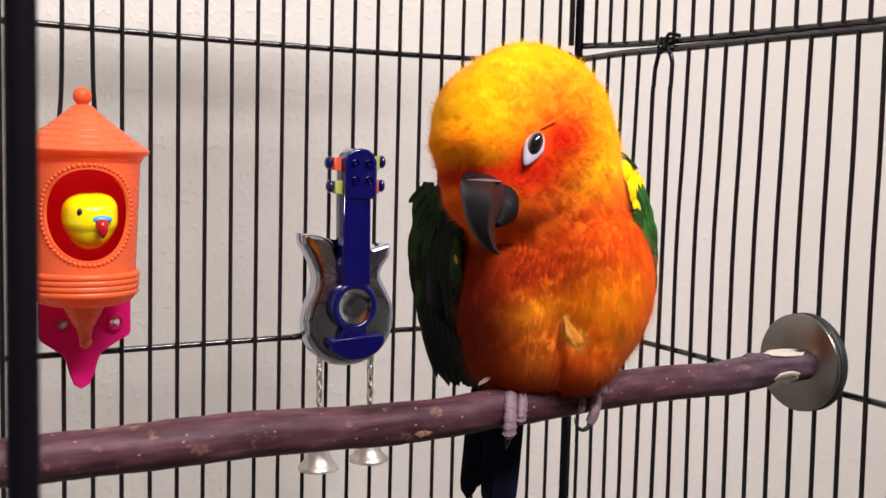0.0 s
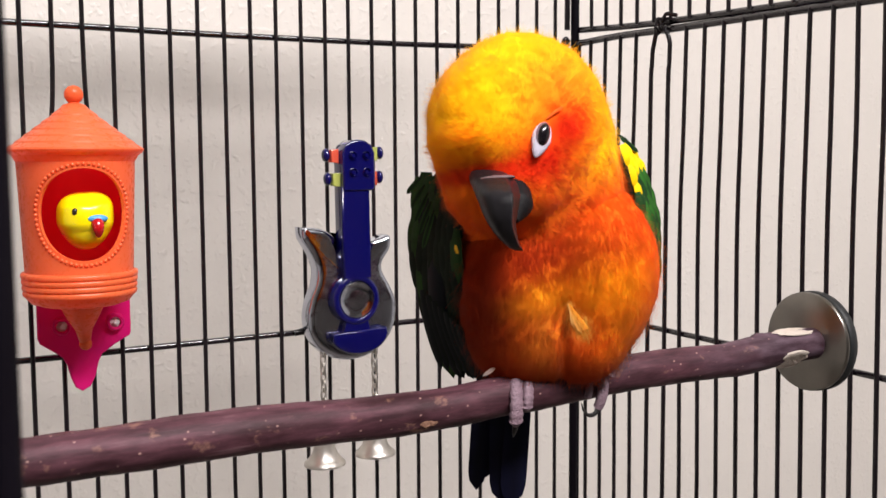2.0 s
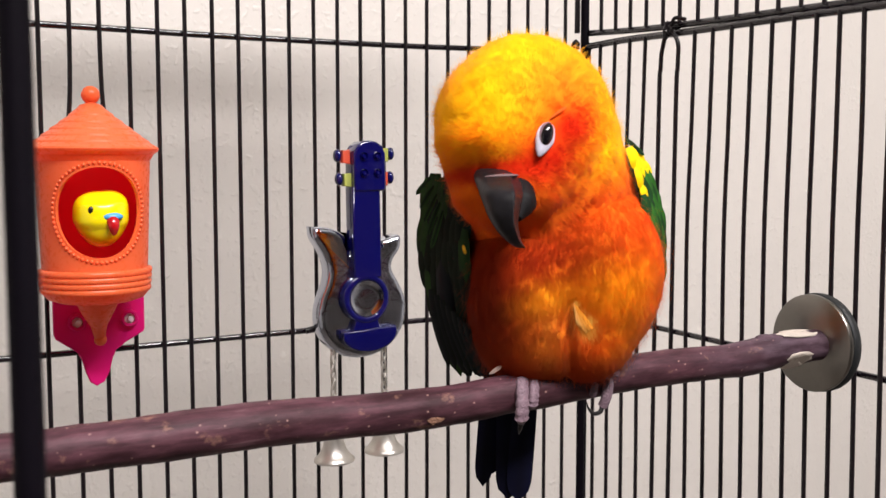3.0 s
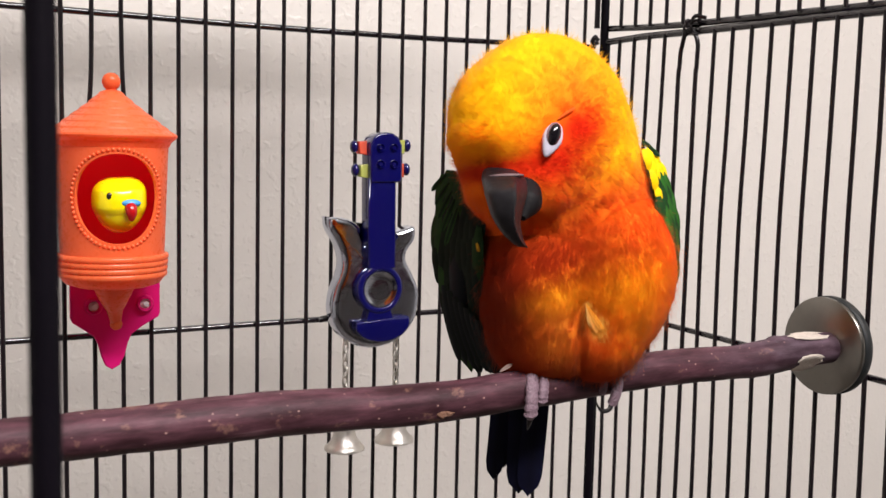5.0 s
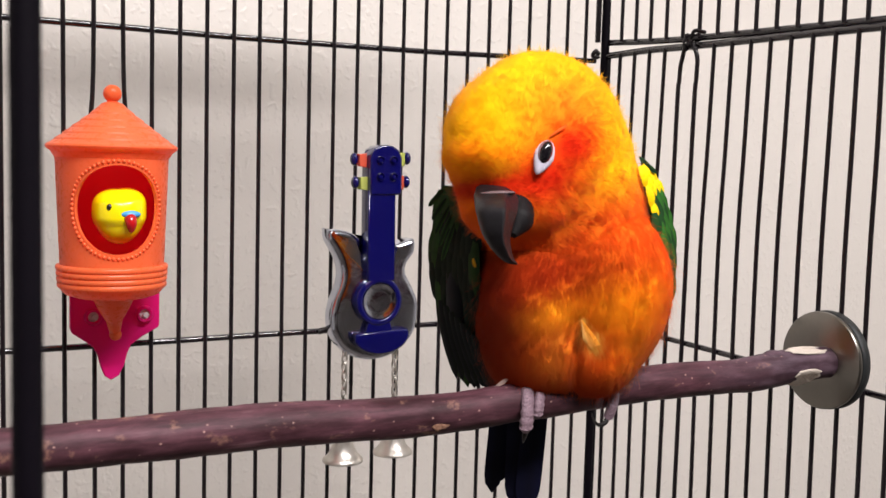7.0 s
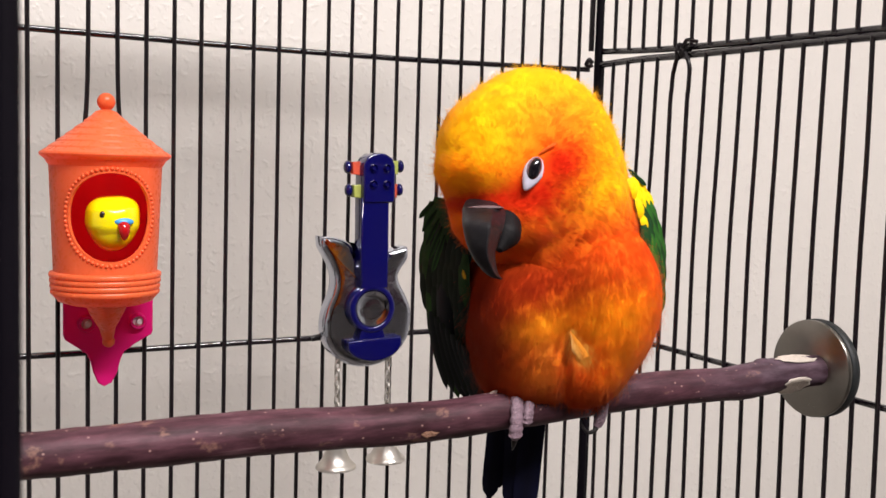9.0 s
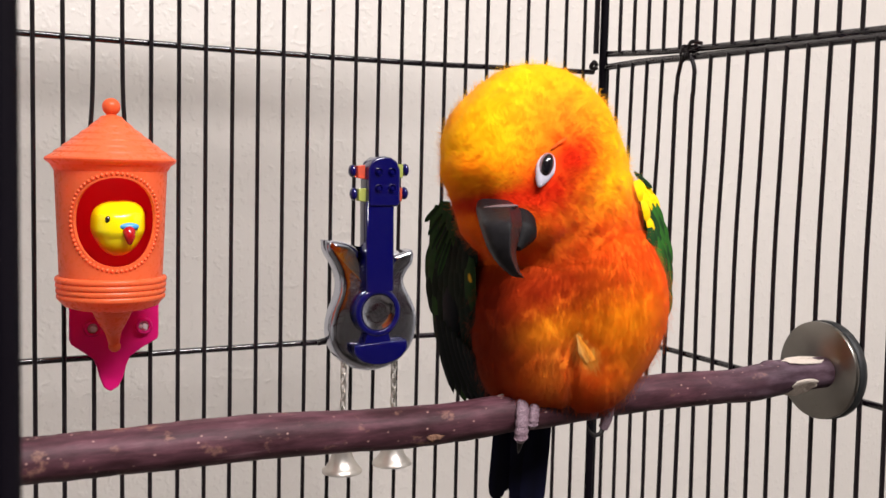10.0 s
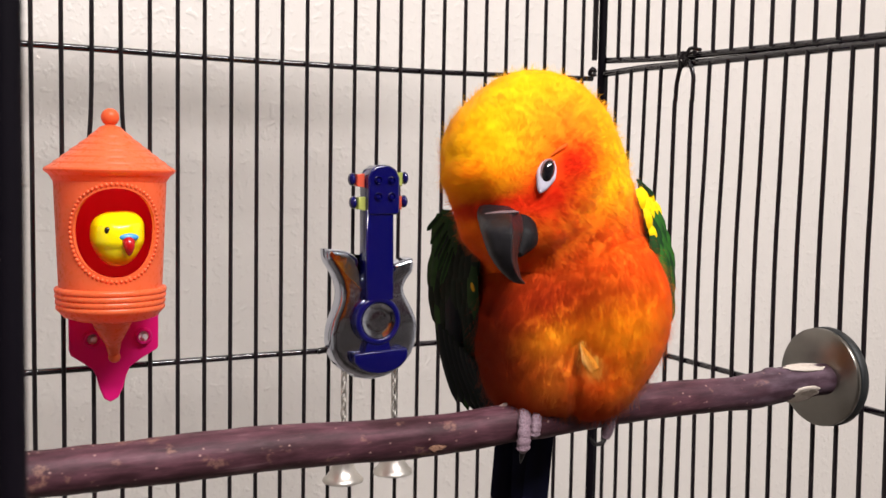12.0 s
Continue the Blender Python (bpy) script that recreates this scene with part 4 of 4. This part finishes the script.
def build_parrot():
    rng = np.random.default_rng(7)
    B = tagged(new("parrot"), "orange and yellow sun parakeet with fluffed feathers perched on the branch", "parrot")
    B.matrix_basis = BIRD_AT
    # -- trunk
    fb = implicit([((0.005, 0.013, 0.053), (0.0370, 0.031, 0.045)), ((0.0225, 0.002, 0.047), (0.0236, 0.027, 0.031)), ((-0.009, 0.003, 0.041), (0.0210, 0.027, 0.0310)), ((-0.0060, 0.001, 0.0230), (0.0185, 0.0185, 0.0170)), ((0.0162, 0.001, 0.0225), (0.0160, 0.0185, 0.0170))], 0.0040, 0.00009, 0.0011, 0.0025)
    bv, bf = star_surface(fb, (0.004, 0.006, 0.045))
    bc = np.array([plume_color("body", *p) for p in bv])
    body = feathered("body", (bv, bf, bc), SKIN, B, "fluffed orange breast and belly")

    def down(p):
        return np.stack([(p[:, 0] - 0.006) * 4, np.where(p[:, 2] < 0.02, 0.25, -0.05), -np.ones(len(p))], 1)
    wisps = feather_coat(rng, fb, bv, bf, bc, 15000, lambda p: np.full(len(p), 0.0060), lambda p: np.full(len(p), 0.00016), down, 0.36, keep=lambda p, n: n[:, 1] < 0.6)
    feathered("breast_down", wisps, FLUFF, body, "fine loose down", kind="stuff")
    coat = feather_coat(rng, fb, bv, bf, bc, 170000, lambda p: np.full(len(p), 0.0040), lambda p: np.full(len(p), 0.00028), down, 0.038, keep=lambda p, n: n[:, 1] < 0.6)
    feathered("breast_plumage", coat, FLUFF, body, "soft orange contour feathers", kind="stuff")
    # -- wings: a core with layered stiff feathers on both flanks
    green, dark, navy = srgb(34, 58, 22), srgb(15, 22, 12), srgb(10, 12, 16)
    wings = []

    def feather(parent, *args, **more):
        feathered("feather", blade(rng, *args, **more), VANE, parent)
    core = ball((-0.0320, 0.016, 0.052), (0.0080, 0.016, 0.034), 28, 18)
    wing = feathered("wing", (*core, [navy] * len(core[0])), VANE, B, "folded dark green and black wing")
    wings.append(wing)
    for row in range(10):
        t = row / 9
        for k in range(8):
            u = (k + 0.5 * (row % 2)) / 7.5
            x0 = -0.0390 - 0.0042 * math.sin(math.pi * min(1, t * 1.05 + 0.12)) + 0.0145 * u + 0.0022 * t * t
            y0 = 0.012 - 0.022 * u + 0.004 * t
            z0 = 0.0835 - 0.058 * t + 0.0015 * math.sin(u * 9 + row * 2)
            L = 0.016 + 0.008 * t
            tip = (x0 - 0.0008 + 0.0098 * t * t - (rng.uniform(0, 0.0018) if u < 0.3 else 0), y0 + 0.002, max(0.0085, z0 - L * rng.uniform(0.9, 1.15)))
            c = green if rng.random() < (0.45 - 0.35 * t) * (1.2 - u) else (dark if t < 0.65 else navy)
            feather(wing, (x0, y0, z0), tip, 0.0056 - 0.0010 * t, (-0.62, -0.78, 0.12), 0.0010, c, tuple(np.array(c) * 0.6 + np.array(green) * 0.12))
    for k in range(7):
        feather(wing, (-0.0408 + 0.0020 * k, 0.008 - 0.002 * k, 0.042 - 0.002 * k), (-0.0345 + 0.0024 * k, 0.012 - 0.001 * k, 0.0120 - 0.0006 * k), 0.0058, (-0.7, -0.7, 0), 0.001, navy, tuple(np.array(dark) * 0.9), tip_round=0.7)
    feather(wing, (-0.0292, -0.0170, 0.0578), (-0.0284, -0.0178, 0.0546), 0.0013, (-0.4, -0.9, 0), 0.0004, srgb(206, 160, 30), srgb(170, 110, 24))
    # loose feather tips at the shoulder
    for k in range(5):
        feather(wing, (-0.0395 + 0.001 * k, -0.002, 0.0825 - 0.003 * k), (-0.0450 + 0.0012 * k, -0.001, 0.0765 - 0.0050 * k), 0.0020, (-0.3, -0.95, 0), 0.0006, dark, green)
    lime, yel = srgb(46, 100, 34), srgb(250, 206, 10)
    moss = srgb(28, 64, 28)
    core = ball((0.0325, 0.020, 0.070), (0.0080, 0.015, 0.024), 28, 18)
    wing = feathered("wing", (*core, [moss] * len(core[0])), VANE, B, "folded bright green and yellow wing")
    wings.append(wing)
    for row in range(10):
        t = row / 9
        x_out = float(np.interp(t, (0, 0.25, 0.6, 1), (0.0375, 0.0424, 0.0454, 0.0458)))
        x_in = x_out - float(np.interp(t, (0, 0.3, 0.6, 1), (0.0065, 0.0085, 0.0060, 0.0040)))
        for k in range(4):
            u = (k + 0.5 * (row % 2)) / 3.5
            x0 = x_in + (x_out - x_in) * u
            y0 = -0.0060 + 0.013 * u + 0.003 * t
            z0 = 0.0910 - 0.036 * t + 0.001 * math.sin(u * 8 + row)
            gilt = t < 0.12 or (t < 0.35 and u < 0.25)
            c = yel if gilt else (lime if rng.random() < 0.6 else moss)
            feather(wing, (x0, y0, z0), (x0 + 0.0030 * (1 - t), y0 + 0.002, z0 - (0.0075 if gilt else 0.0135)), 0.0038 if gilt else 0.0058, (0.55, -0.83, 0.12), 0.0010, c, tuple(np.array(c) * (0.92 if gilt else 0.6)))
    for k in range(3):
        feather(wing, (0.0318 + 0.0006 * k, -0.001 + 0.002 * k, 0.0948 - 0.0004 * k), (0.0372 + 0.0012 * k, 0.001 + 0.002 * k, 0.0896 - 0.0002 * k), 0.0021, (0.4, -0.85, 0.3), 0.0004, dark, moss)

    # -- tail below the perch
    core = tube([(-0.006, 0.022, 0.030), (-0.010, 0.020, 0.010), (-0.012, 0.023, -0.012)], [0.008, 0.007, 0.003], 14)
    tail = feathered("tail", (*core, [navy] * len(core[0])), VANE, B, "long blue-black tail feathers")
    for x0, x1, z1, w, y1 in ((-0.0195, -0.0226, -0.0345, 0.0072, 0.0262), (-0.0162, -0.0186, -0.0300, 0.0098, 0.0275), (-0.0125, -0.0130, -0.0392, 0.0100, 0.0235), (-0.0058, -0.0096, -0.0398, 0.0098, 0.0215), (-0.0092, -0.0108, -0.0390, 0.0110, 0.0290)):
        feather(tail, (x0 + 0.001, 0.016, 0.016), (x1, y1, z1), w, (0.05, -1, -0.1), 0.0015, srgb(9, 9, 24), srgb(14, 15, 36), 14, 0.20)

    feathered("thigh_feather", blade(rng, (-0.0165, -0.0110, 0.0150), (-0.0212, -0.0120, 0.0122), 0.0015, (0, -1, 0.3), 0.0006, srgb(176, 150, 142), srgb(190, 164, 152), 6, 0.8), FLUFF, body, "stray pale feather at the thigh")

    def skin_y(x, z):
        ys = np.linspace(-0.06, 0.02, 400)
        inside = fb(np.stack([np.full(400, x), ys, np.full(400, z)], 1)) < 0
        return float(ys[int(np.argmax(inside))])
    barbs = []
    for k in range(90):
        r, q = k / 89, float(rng.random())
        x0, z0 = 0.0084 + 0.0008 * r, 0.0366 - 0.0045 * r
        x1, z1 = 0.0092 + 0.0058 * q, 0.0292 - 0.0014 * q - 0.0026 * (1 - abs(2 * q - 1)) * rng.uniform(0.5, 1.0)
        warm = 0.35 + 0.65 * q
        c = np.array(srgb(255, 226, 150)) * (1 - warm) + np.array(srgb(255, 186, 62)) * warm
        barbs.append(blade(rng, (x0, skin_y(x0 + 0.001, z0) - 0.0002, z0), (x1, skin_y(x1, z1) - 0.0008, z1), 0.0007, (0.25, -1, 0.15), 0.0003, c, c, 3, 0.6))
    pale = join(barbs)
    feathered("parted_feather", pale, FLUFF, body, "pale yellow feathers at the parting of the belly")

    # -- feet gripping the branch
    def on_branch(vf):
        # the branch runs aslant to the bird: slide each piece onto it
        return [(p[0], p[1] + 0.537 * p[0], p[2]) for p in vf[0]], vf[1]

    def toe(parent, x, lean, width, name="toe", short=0.0):
        pts = smooth_line([(x + lean * 0.4, -0.001, 0.0110), (x + lean * 0.2, -0.0066, 0.0094), (x, -0.0094, 0.0042 + short * 0.4), (x - lean * 0.2, -0.0096, -0.0002 + short * 0.8), (x - lean * 0.3, -0.0084 - short * 0.1, -0.0034 + short)], 5)
        n = len(pts)
        rr = [width * (1 + 0.10 * math.sin(i * 1.9)) * (1 if i < n - 3 else 0.85 - 0.18 * (i - n + 3)) for i in range(n)]
        return part(name, mesh_of(name, *on_branch(tube(pts, rr, 14)), FOOT), parent)

    def claw(parent, points, r):
        pts = smooth_line(points, 5)
        rr = [r * (1 - 0.85 * i / (len(pts) - 1)) for i in range(len(pts))]
        part("claw", mesh_of("claw", *on_branch(tube(pts, rr, 10)), CLAW), parent, "dark curved claw")
    foot = part("foot", mesh_of("foot", *tube(smooth_line([(-0.0090, 0.002, 0.018), (-0.0096, 0.000, 0.013), (-0.0100, -0.001, 0.0084)], 4), [0.0036, 0.0036, 0.0035, 0.0034, 0.0034, 0.0036, 0.0038, 0.0036, 0.003], 14), FOOT), B, "scaly pinkish-grey foot")
    toe(foot, -0.0100, 0.0018, 0.0025)
    toe(foot, -0.0056, 0.0020, 0.0019, short=0.0048)
    claw(foot, [(-0.0105, -0.0080, -0.0030), (-0.0110, -0.0072, -0.0056), (-0.0112, -0.0046, -0.0080)], 0.0014)
    foot = part("foot", mesh_of("foot", *tube(smooth_line([(0.0225, 0.002, 0.018), (0.0232, 0.000, 0.014), (0.0236, -0.001, 0.0098)], 4), [0.0032, 0.0033, 0.0033, 0.0032, 0.0032, 0.0034, 0.0036, 0.0034, 0.003], 14), FOOT), B, "scaly pinkish-grey foot")
    pts = smooth_line([(0.0236, -0.002, 0.0112), (0.0238, -0.0062, 0.0092), (0.0232, -0.0086, 0.0045), (0.0222, -0.0084, 0.0010), (0.0212, -0.0076, -0.0012)], 5)
    part("toe", mesh_of("toe", *on_branch(tube(pts, [0.0026 - 0.00003 * i for i in range(len(pts))], 14)), FOOT), foot)
    pts = smooth_line([(0.0190, -0.002, 0.0110), (0.0186, -0.0060, 0.0092), (0.0178, -0.0082, 0.0050), (0.0172, -0.0078, 0.0030)], 5)
    part("toe", mesh_of("toe", *on_branch(tube(pts, [0.0019 - 0.00003 * i for i in range(len(pts))], 14)), FOOT), foot)
    claw(foot, [(0.0212, -0.0078, -0.0008), (0.0200, -0.0086, -0.0030), (0.0172, -0.0090, -0.0034), (0.0152, -0.0088, -0.0012), (0.0146, -0.0084, 0.0012)], 0.0012)

    # -- head, keyed about the neck
    fh = implicit([((-0.005, -0.002, 0.100), (0.0325, 0.0325, 0.0345)), ((-0.0200, -0.0150, 0.1030), (0.0196, 0.0205, 0.0192)), ((-0.0210, -0.0175, 0.0935), (0.0178, 0.0182, 0.0098)), ((-0.0125, -0.009, 0.081), (0.0225, 0.0235, 0.0205)), ((0.004, 0.006, 0.069), (0.0335, 0.0255, 0.0360)), ((0.008, 0.004, 0.086), (0.0240, 0.0260, 0.0300))], 0.0030, 0.0002, 0.0, 0.0016)
    hv, hf = star_surface(fh, (0.0, 0.0, 0.085))
    hc = np.array([plume_color("head", *p) for p in hv])
    head = feathered("head", (hv - np.array(NECK), hf, hc), SKIN, B, "yellow and orange head with red cheeks", pose(*NECK))

    def swirl(p):
        # feathers run back from the beak over crown and cheek
        d = p - np.array((-0.016, -0.050, 0.072))
        return d / np.linalg.norm(d, axis=1)[:, None] + np.array((0.1, 0.3, -0.15))

    eye_np = np.array(EYE)

    def off_face(p, n):
        d = p - eye_np
        ring = (d[:, 1] < 0.02) & ((d[:, 0] - 0.30 * d[:, 2]) ** 2 / 0.0040 ** 2 + d[:, 2] ** 2 / 0.0070 ** 2 < 1)
        return ~ring & ~((n[:, 1] > 0.75) & (p[:, 2] < 0.09))
    wisps = feather_coat(rng, fh, hv, hf, hc, 15000, lambda p: np.full(len(p), 0.0046), lambda p: np.full(len(p), 0.00013), swirl, 0.34, keep=off_face)
    feathered("head_down", (wisps[0] - np.array(NECK), *wisps[1:]), FLUFF, head, "fine loose down", kind="stuff")
    coat = feather_coat(rng, fh, hv, hf, hc, 160000, lambda p: np.where(p[:, 2] > 0.075, 0.0030, 0.0040), lambda p: np.full(len(p), 0.00024), swirl, 0.06, keep=off_face, clumps=520, relief=0.20)
    feathered("head_plumage", (coat[0] - np.array(NECK), *coat[1:]), FLUFF, head, "short dense yellow and orange feathers", kind="stuff")

    def in_head(vf):
        return [Vector(p) - NECK for p in vf[0]], vf[1]
    # beak: hooked upper half with flat sides and a sharp cutting edge, short lower half, cere
    # centre, half width and depth from the base to the hook's tip
    line = [(-0.0200, -0.0205, 0.0843, 0.0070, 0.0070), (-0.0207, -0.0335, 0.0793, 0.0077, 0.0080), (-0.0209, -0.0415, 0.0741, 0.0070, 0.0088), (-0.0210, -0.0440, 0.0685, 0.0054, 0.0074), (-0.0204, -0.0445, 0.0645, 0.0039, 0.0055), (-0.0188, -0.0440, 0.0609, 0.0027, 0.0042), (-0.0168, -0.0430, 0.0581, 0.0015, 0.0026), (-0.0143, -0.0415, 0.0567, 0.0002, 0.0006)]
    axis = smooth_line([q[:3] for q in line], 5)
    profile = [(-1.0, 0.45), (-1.0, 0.12), (-0.96, -0.28), (-0.82, -0.58), (-0.55, -0.74), (-0.20, -0.86), (0.10, -0.93), (0.26, -0.95), (0.34, -0.90), (0.42, -0.74), (0.56, -0.44), (0.76, -0.12), (0.96, 0.16), (0.9, 0.6), (0.0, 0.9), (-0.8, 0.8)]
    v, f = [], []
    for n_s, p in enumerate(axis):
        q = n_s / 5
        half = float(np.interp(q, range(8), [e[3] for e in line]))
        deep = float(np.interp(q, range(8), [e[4] for e in line]))
        d = axis[min(n_s + 1, len(axis) - 1)] - axis[max(n_s - 1, 0)]
        across = Vector((-d.z, 0, d.x)).normalized()
        if across.x < 0:
            across = -across
        across = (across * 0.6 + Vector((0.4, 0, 0))).normalized()
        edge = 1.0 - 0.8 * max(0.0, 1 - q / 1.6)
        for u, w in profile:
            w2 = w * edge + (1 - edge) * -math.sqrt(max(0, 1 - u * u)) if w < 0 else w
            v.append(p + across * half * u + Vector((0, deep * w2, 0)))
    m = len(profile)
    for a in range(len(axis) - 1):
        for b in range(m):
            c = (b + 1) % m
            f.append((a * m + b, a * m + c, (a + 1) * m + c, (a + 1) * m + b))
    f += [tuple(range(m))[::-1], tuple((len(axis) - 1) * m + b for b in range(m))]
    part("upper_beak", fix_normals(mesh_of("upper_beak", *in_head((v, f)), BEAK, sharp=38)), head, "dark grey hooked beak")
    spine = smooth_line([(-0.0152, -0.0235, 0.0800), (-0.0140, -0.0285, 0.0752), (-0.0137, -0.0330, 0.0710), (-0.0155, -0.0372, 0.0662)], 6)
    rr = [float(np.interp(i, [0, 6, 12, 18], [0.0050, 0.0058, 0.0052, 0.0012])) for i in range(len(spine))]
    part("lower_beak", mesh_of("lower_beak", *in_head(tube(spine, rr, 24)), BEAK_LOW), head)
    part("cere", mesh_of("cere", *in_head(moved(ball((0, 0, 0), (0.0066, 0.0034, 0.0010), 24, 12), pose(-0.0212, -0.0358, 0.0800, 0, -3, 0))), CERE), head, "bare skin over the beak")
    brow = [blade(rng, EYE + Vector((0.0018 + 0.0003 * k, -0.0003, 0.0062 + 0.0004 * k)) - NECK, EYE + Vector((0.0078, 0.0004, 0.0098 + 0.0006 * k)) - NECK, 0.0008, (0.25, -0.55, 0.8), 0.0004, srgb(250, 140, 60), srgb(240, 110, 40), 6, 0.7) for k in range(2)]
    feathered("brow", join(brow), FLUFF, head, "thin fold of feathers above the eye")
    # eye: pale almond of skin, dark ball, the third eyelid
    side = EYE_N.cross(Vector((0, 0, 1))).normalized() * -1
    up = side.cross(EYE_N).normalized() * -1
    if up.z < 0:
        up = -up
    side = (-EYE_N).cross(up).normalized()
    frame_m = Matrix((side, -EYE_N, up)).transposed().to_4x4()
    at_eye = Matrix.Translation(EYE - NECK) @ frame_m @ pose(0, 0, 0, 0, 20, 0)
    v, f = ball((0, 0, 0), (0.0035, 0.0016, 0.0064), 40, 24)
    v = [(px * (1 - 0.42 * max(0, -pz / 0.0064)) - 0.0005 * max(0, -pz / 0.0064), py, pz - 0.0006) for px, py, pz in v]
    part("eye_ring", mesh_of("eye_ring", v, f, EYE_SKIN), head, "bare white skin round the eye", at_eye)
    part("iris", mesh_of("iris", *ball((-0.0003, -0.0007, 0.0009), (0.0026, 0.0016, 0.0044), 32, 20), IRIS), head, "", at_eye)
    part("pupil", mesh_of("pupil", *ball((-0.0003, -0.0012, 0.0009), (0.0022, 0.0017, 0.0039), 32, 20), PUPIL), head, "glossy black eye", at_eye)
    v, f = ball((0, 0, 0), (0.0032, 0.0020, 0.0052), 32, 20)
    lid = part("third_eyelid", mesh_of("third_eyelid", [(px, py - 0.0130, pz) for px, py, pz in v], f, LID), head, "pale blue-grey third eyelid")
    return B, [body, *wings], head, lid, at_eye, tail


_, TRUNK, HEAD, EYELID, AT_EYE, TAIL = build_parrot()


# ---- what moves: the bird settles, turns its head and blinks ----
def motions():
    sink = [(0.0, 2.4), (1.0, 1.6), (3.0, 1.3), (5.0, 0.6), (6.5, 0.0), (9.0, -1.5), (10.0, -1.8), (12.0, -1.5)]
    for piece in TRUNK:
        walk(piece, [(t, pose(float(np.interp(t, (9.0, 11.0), (0.0, 0.0010))), 0, dz / 1000)) for t, dz in sink])
    # the tail swings slowly across
    walk(TAIL, [(t, pose(dx / 1000, 0, 0)) for t, dx in ((0.0, 0.0), (3.2, 0.2), (5.0, 1.2), (6.0, 1.7), (7.2, 2.2), (8.8, 4.8), (10.0, 5.0), (12.0, 5.0))])
    # seconds, turn to the right, lean, shift x and z in millimetres
    turns = [(0.0, -0.8, -4.4, 0.0, 2.2), (0.4, -0.4, -3.6, 0.0, 2.0), (0.5, 5.2, -2.5, 0.0, 0.6), (1.0, 6.6, -0.8, 0.0, -0.8), (1.5, 6.7, 0.0, -0.6, -0.4), (2.0, 6.6, 0.0, -0.7, -0.2), (2.5, 6.7, 0.0, -0.7, 1.2), (3.0, 5.2, 0.0, -0.7, 0.8), (3.2, 4.9, 0.0, -0.6, 0.7), (4.8, 1.2, 0.0, -0.5, 0.5), (5.0, 1.0, 0.0, -0.4, 0.3), (5.5, 0.4, 0.0, -0.1, 0.0), (6.0, 0.2, 0.0, 0.0, -0.4), (6.5, 0.0, 0.0, 0.0, 0.0), (7.0, -1.4, 0.0, 0.0, -0.9), (7.2, -1.7, -0.2, 0.0, -1.0), (8.8, -3.3, -1.8, 0.6, -3.6), (9.35, -3.0, -1.8, 0.6, -3.4), (9.5, 2.4, 0.6, 0.4, -1.8), (10.0, 2.5, 1.4, 0.4, -1.2), (10.5, 2.7, 1.5, 0.4, -0.6), (11.0, 2.5, 1.5, 0.4, -0.5), (11.5, 2.2, 1.5, 0.4, 0.2), (12.0, 2.5, 1.4, 0.4, 0.0)]
    walk(HEAD, [(t, pose(NECK.x + x / 1000, NECK.y, NECK.z + z / 1000, 0, -lean, turn)) for t, turn, lean, x, z in turns])
    # the lid swings down from under the brow about a pivot inside the head
    hinge = AT_EYE @ pose(0, 0.0116, 0.0002)

    def lid(angle):
        return hinge @ pose(0, 0, 0, -angle, 0, 0)
    away = 62
    rows = []
    for t, share in ((0.0, 1), (2.03, 1), (2.1, 0.0), (2.2, 1), (6.2, 1), (6.3, 0.0), (6.4, 1), (11.73, 1), (11.8, 0.0), (11.9, 0.62), (11.96, 1), (12.0, 1)):
        rows.append((t, lid(away * share)))
    walk(EYELID, rows)


motions()
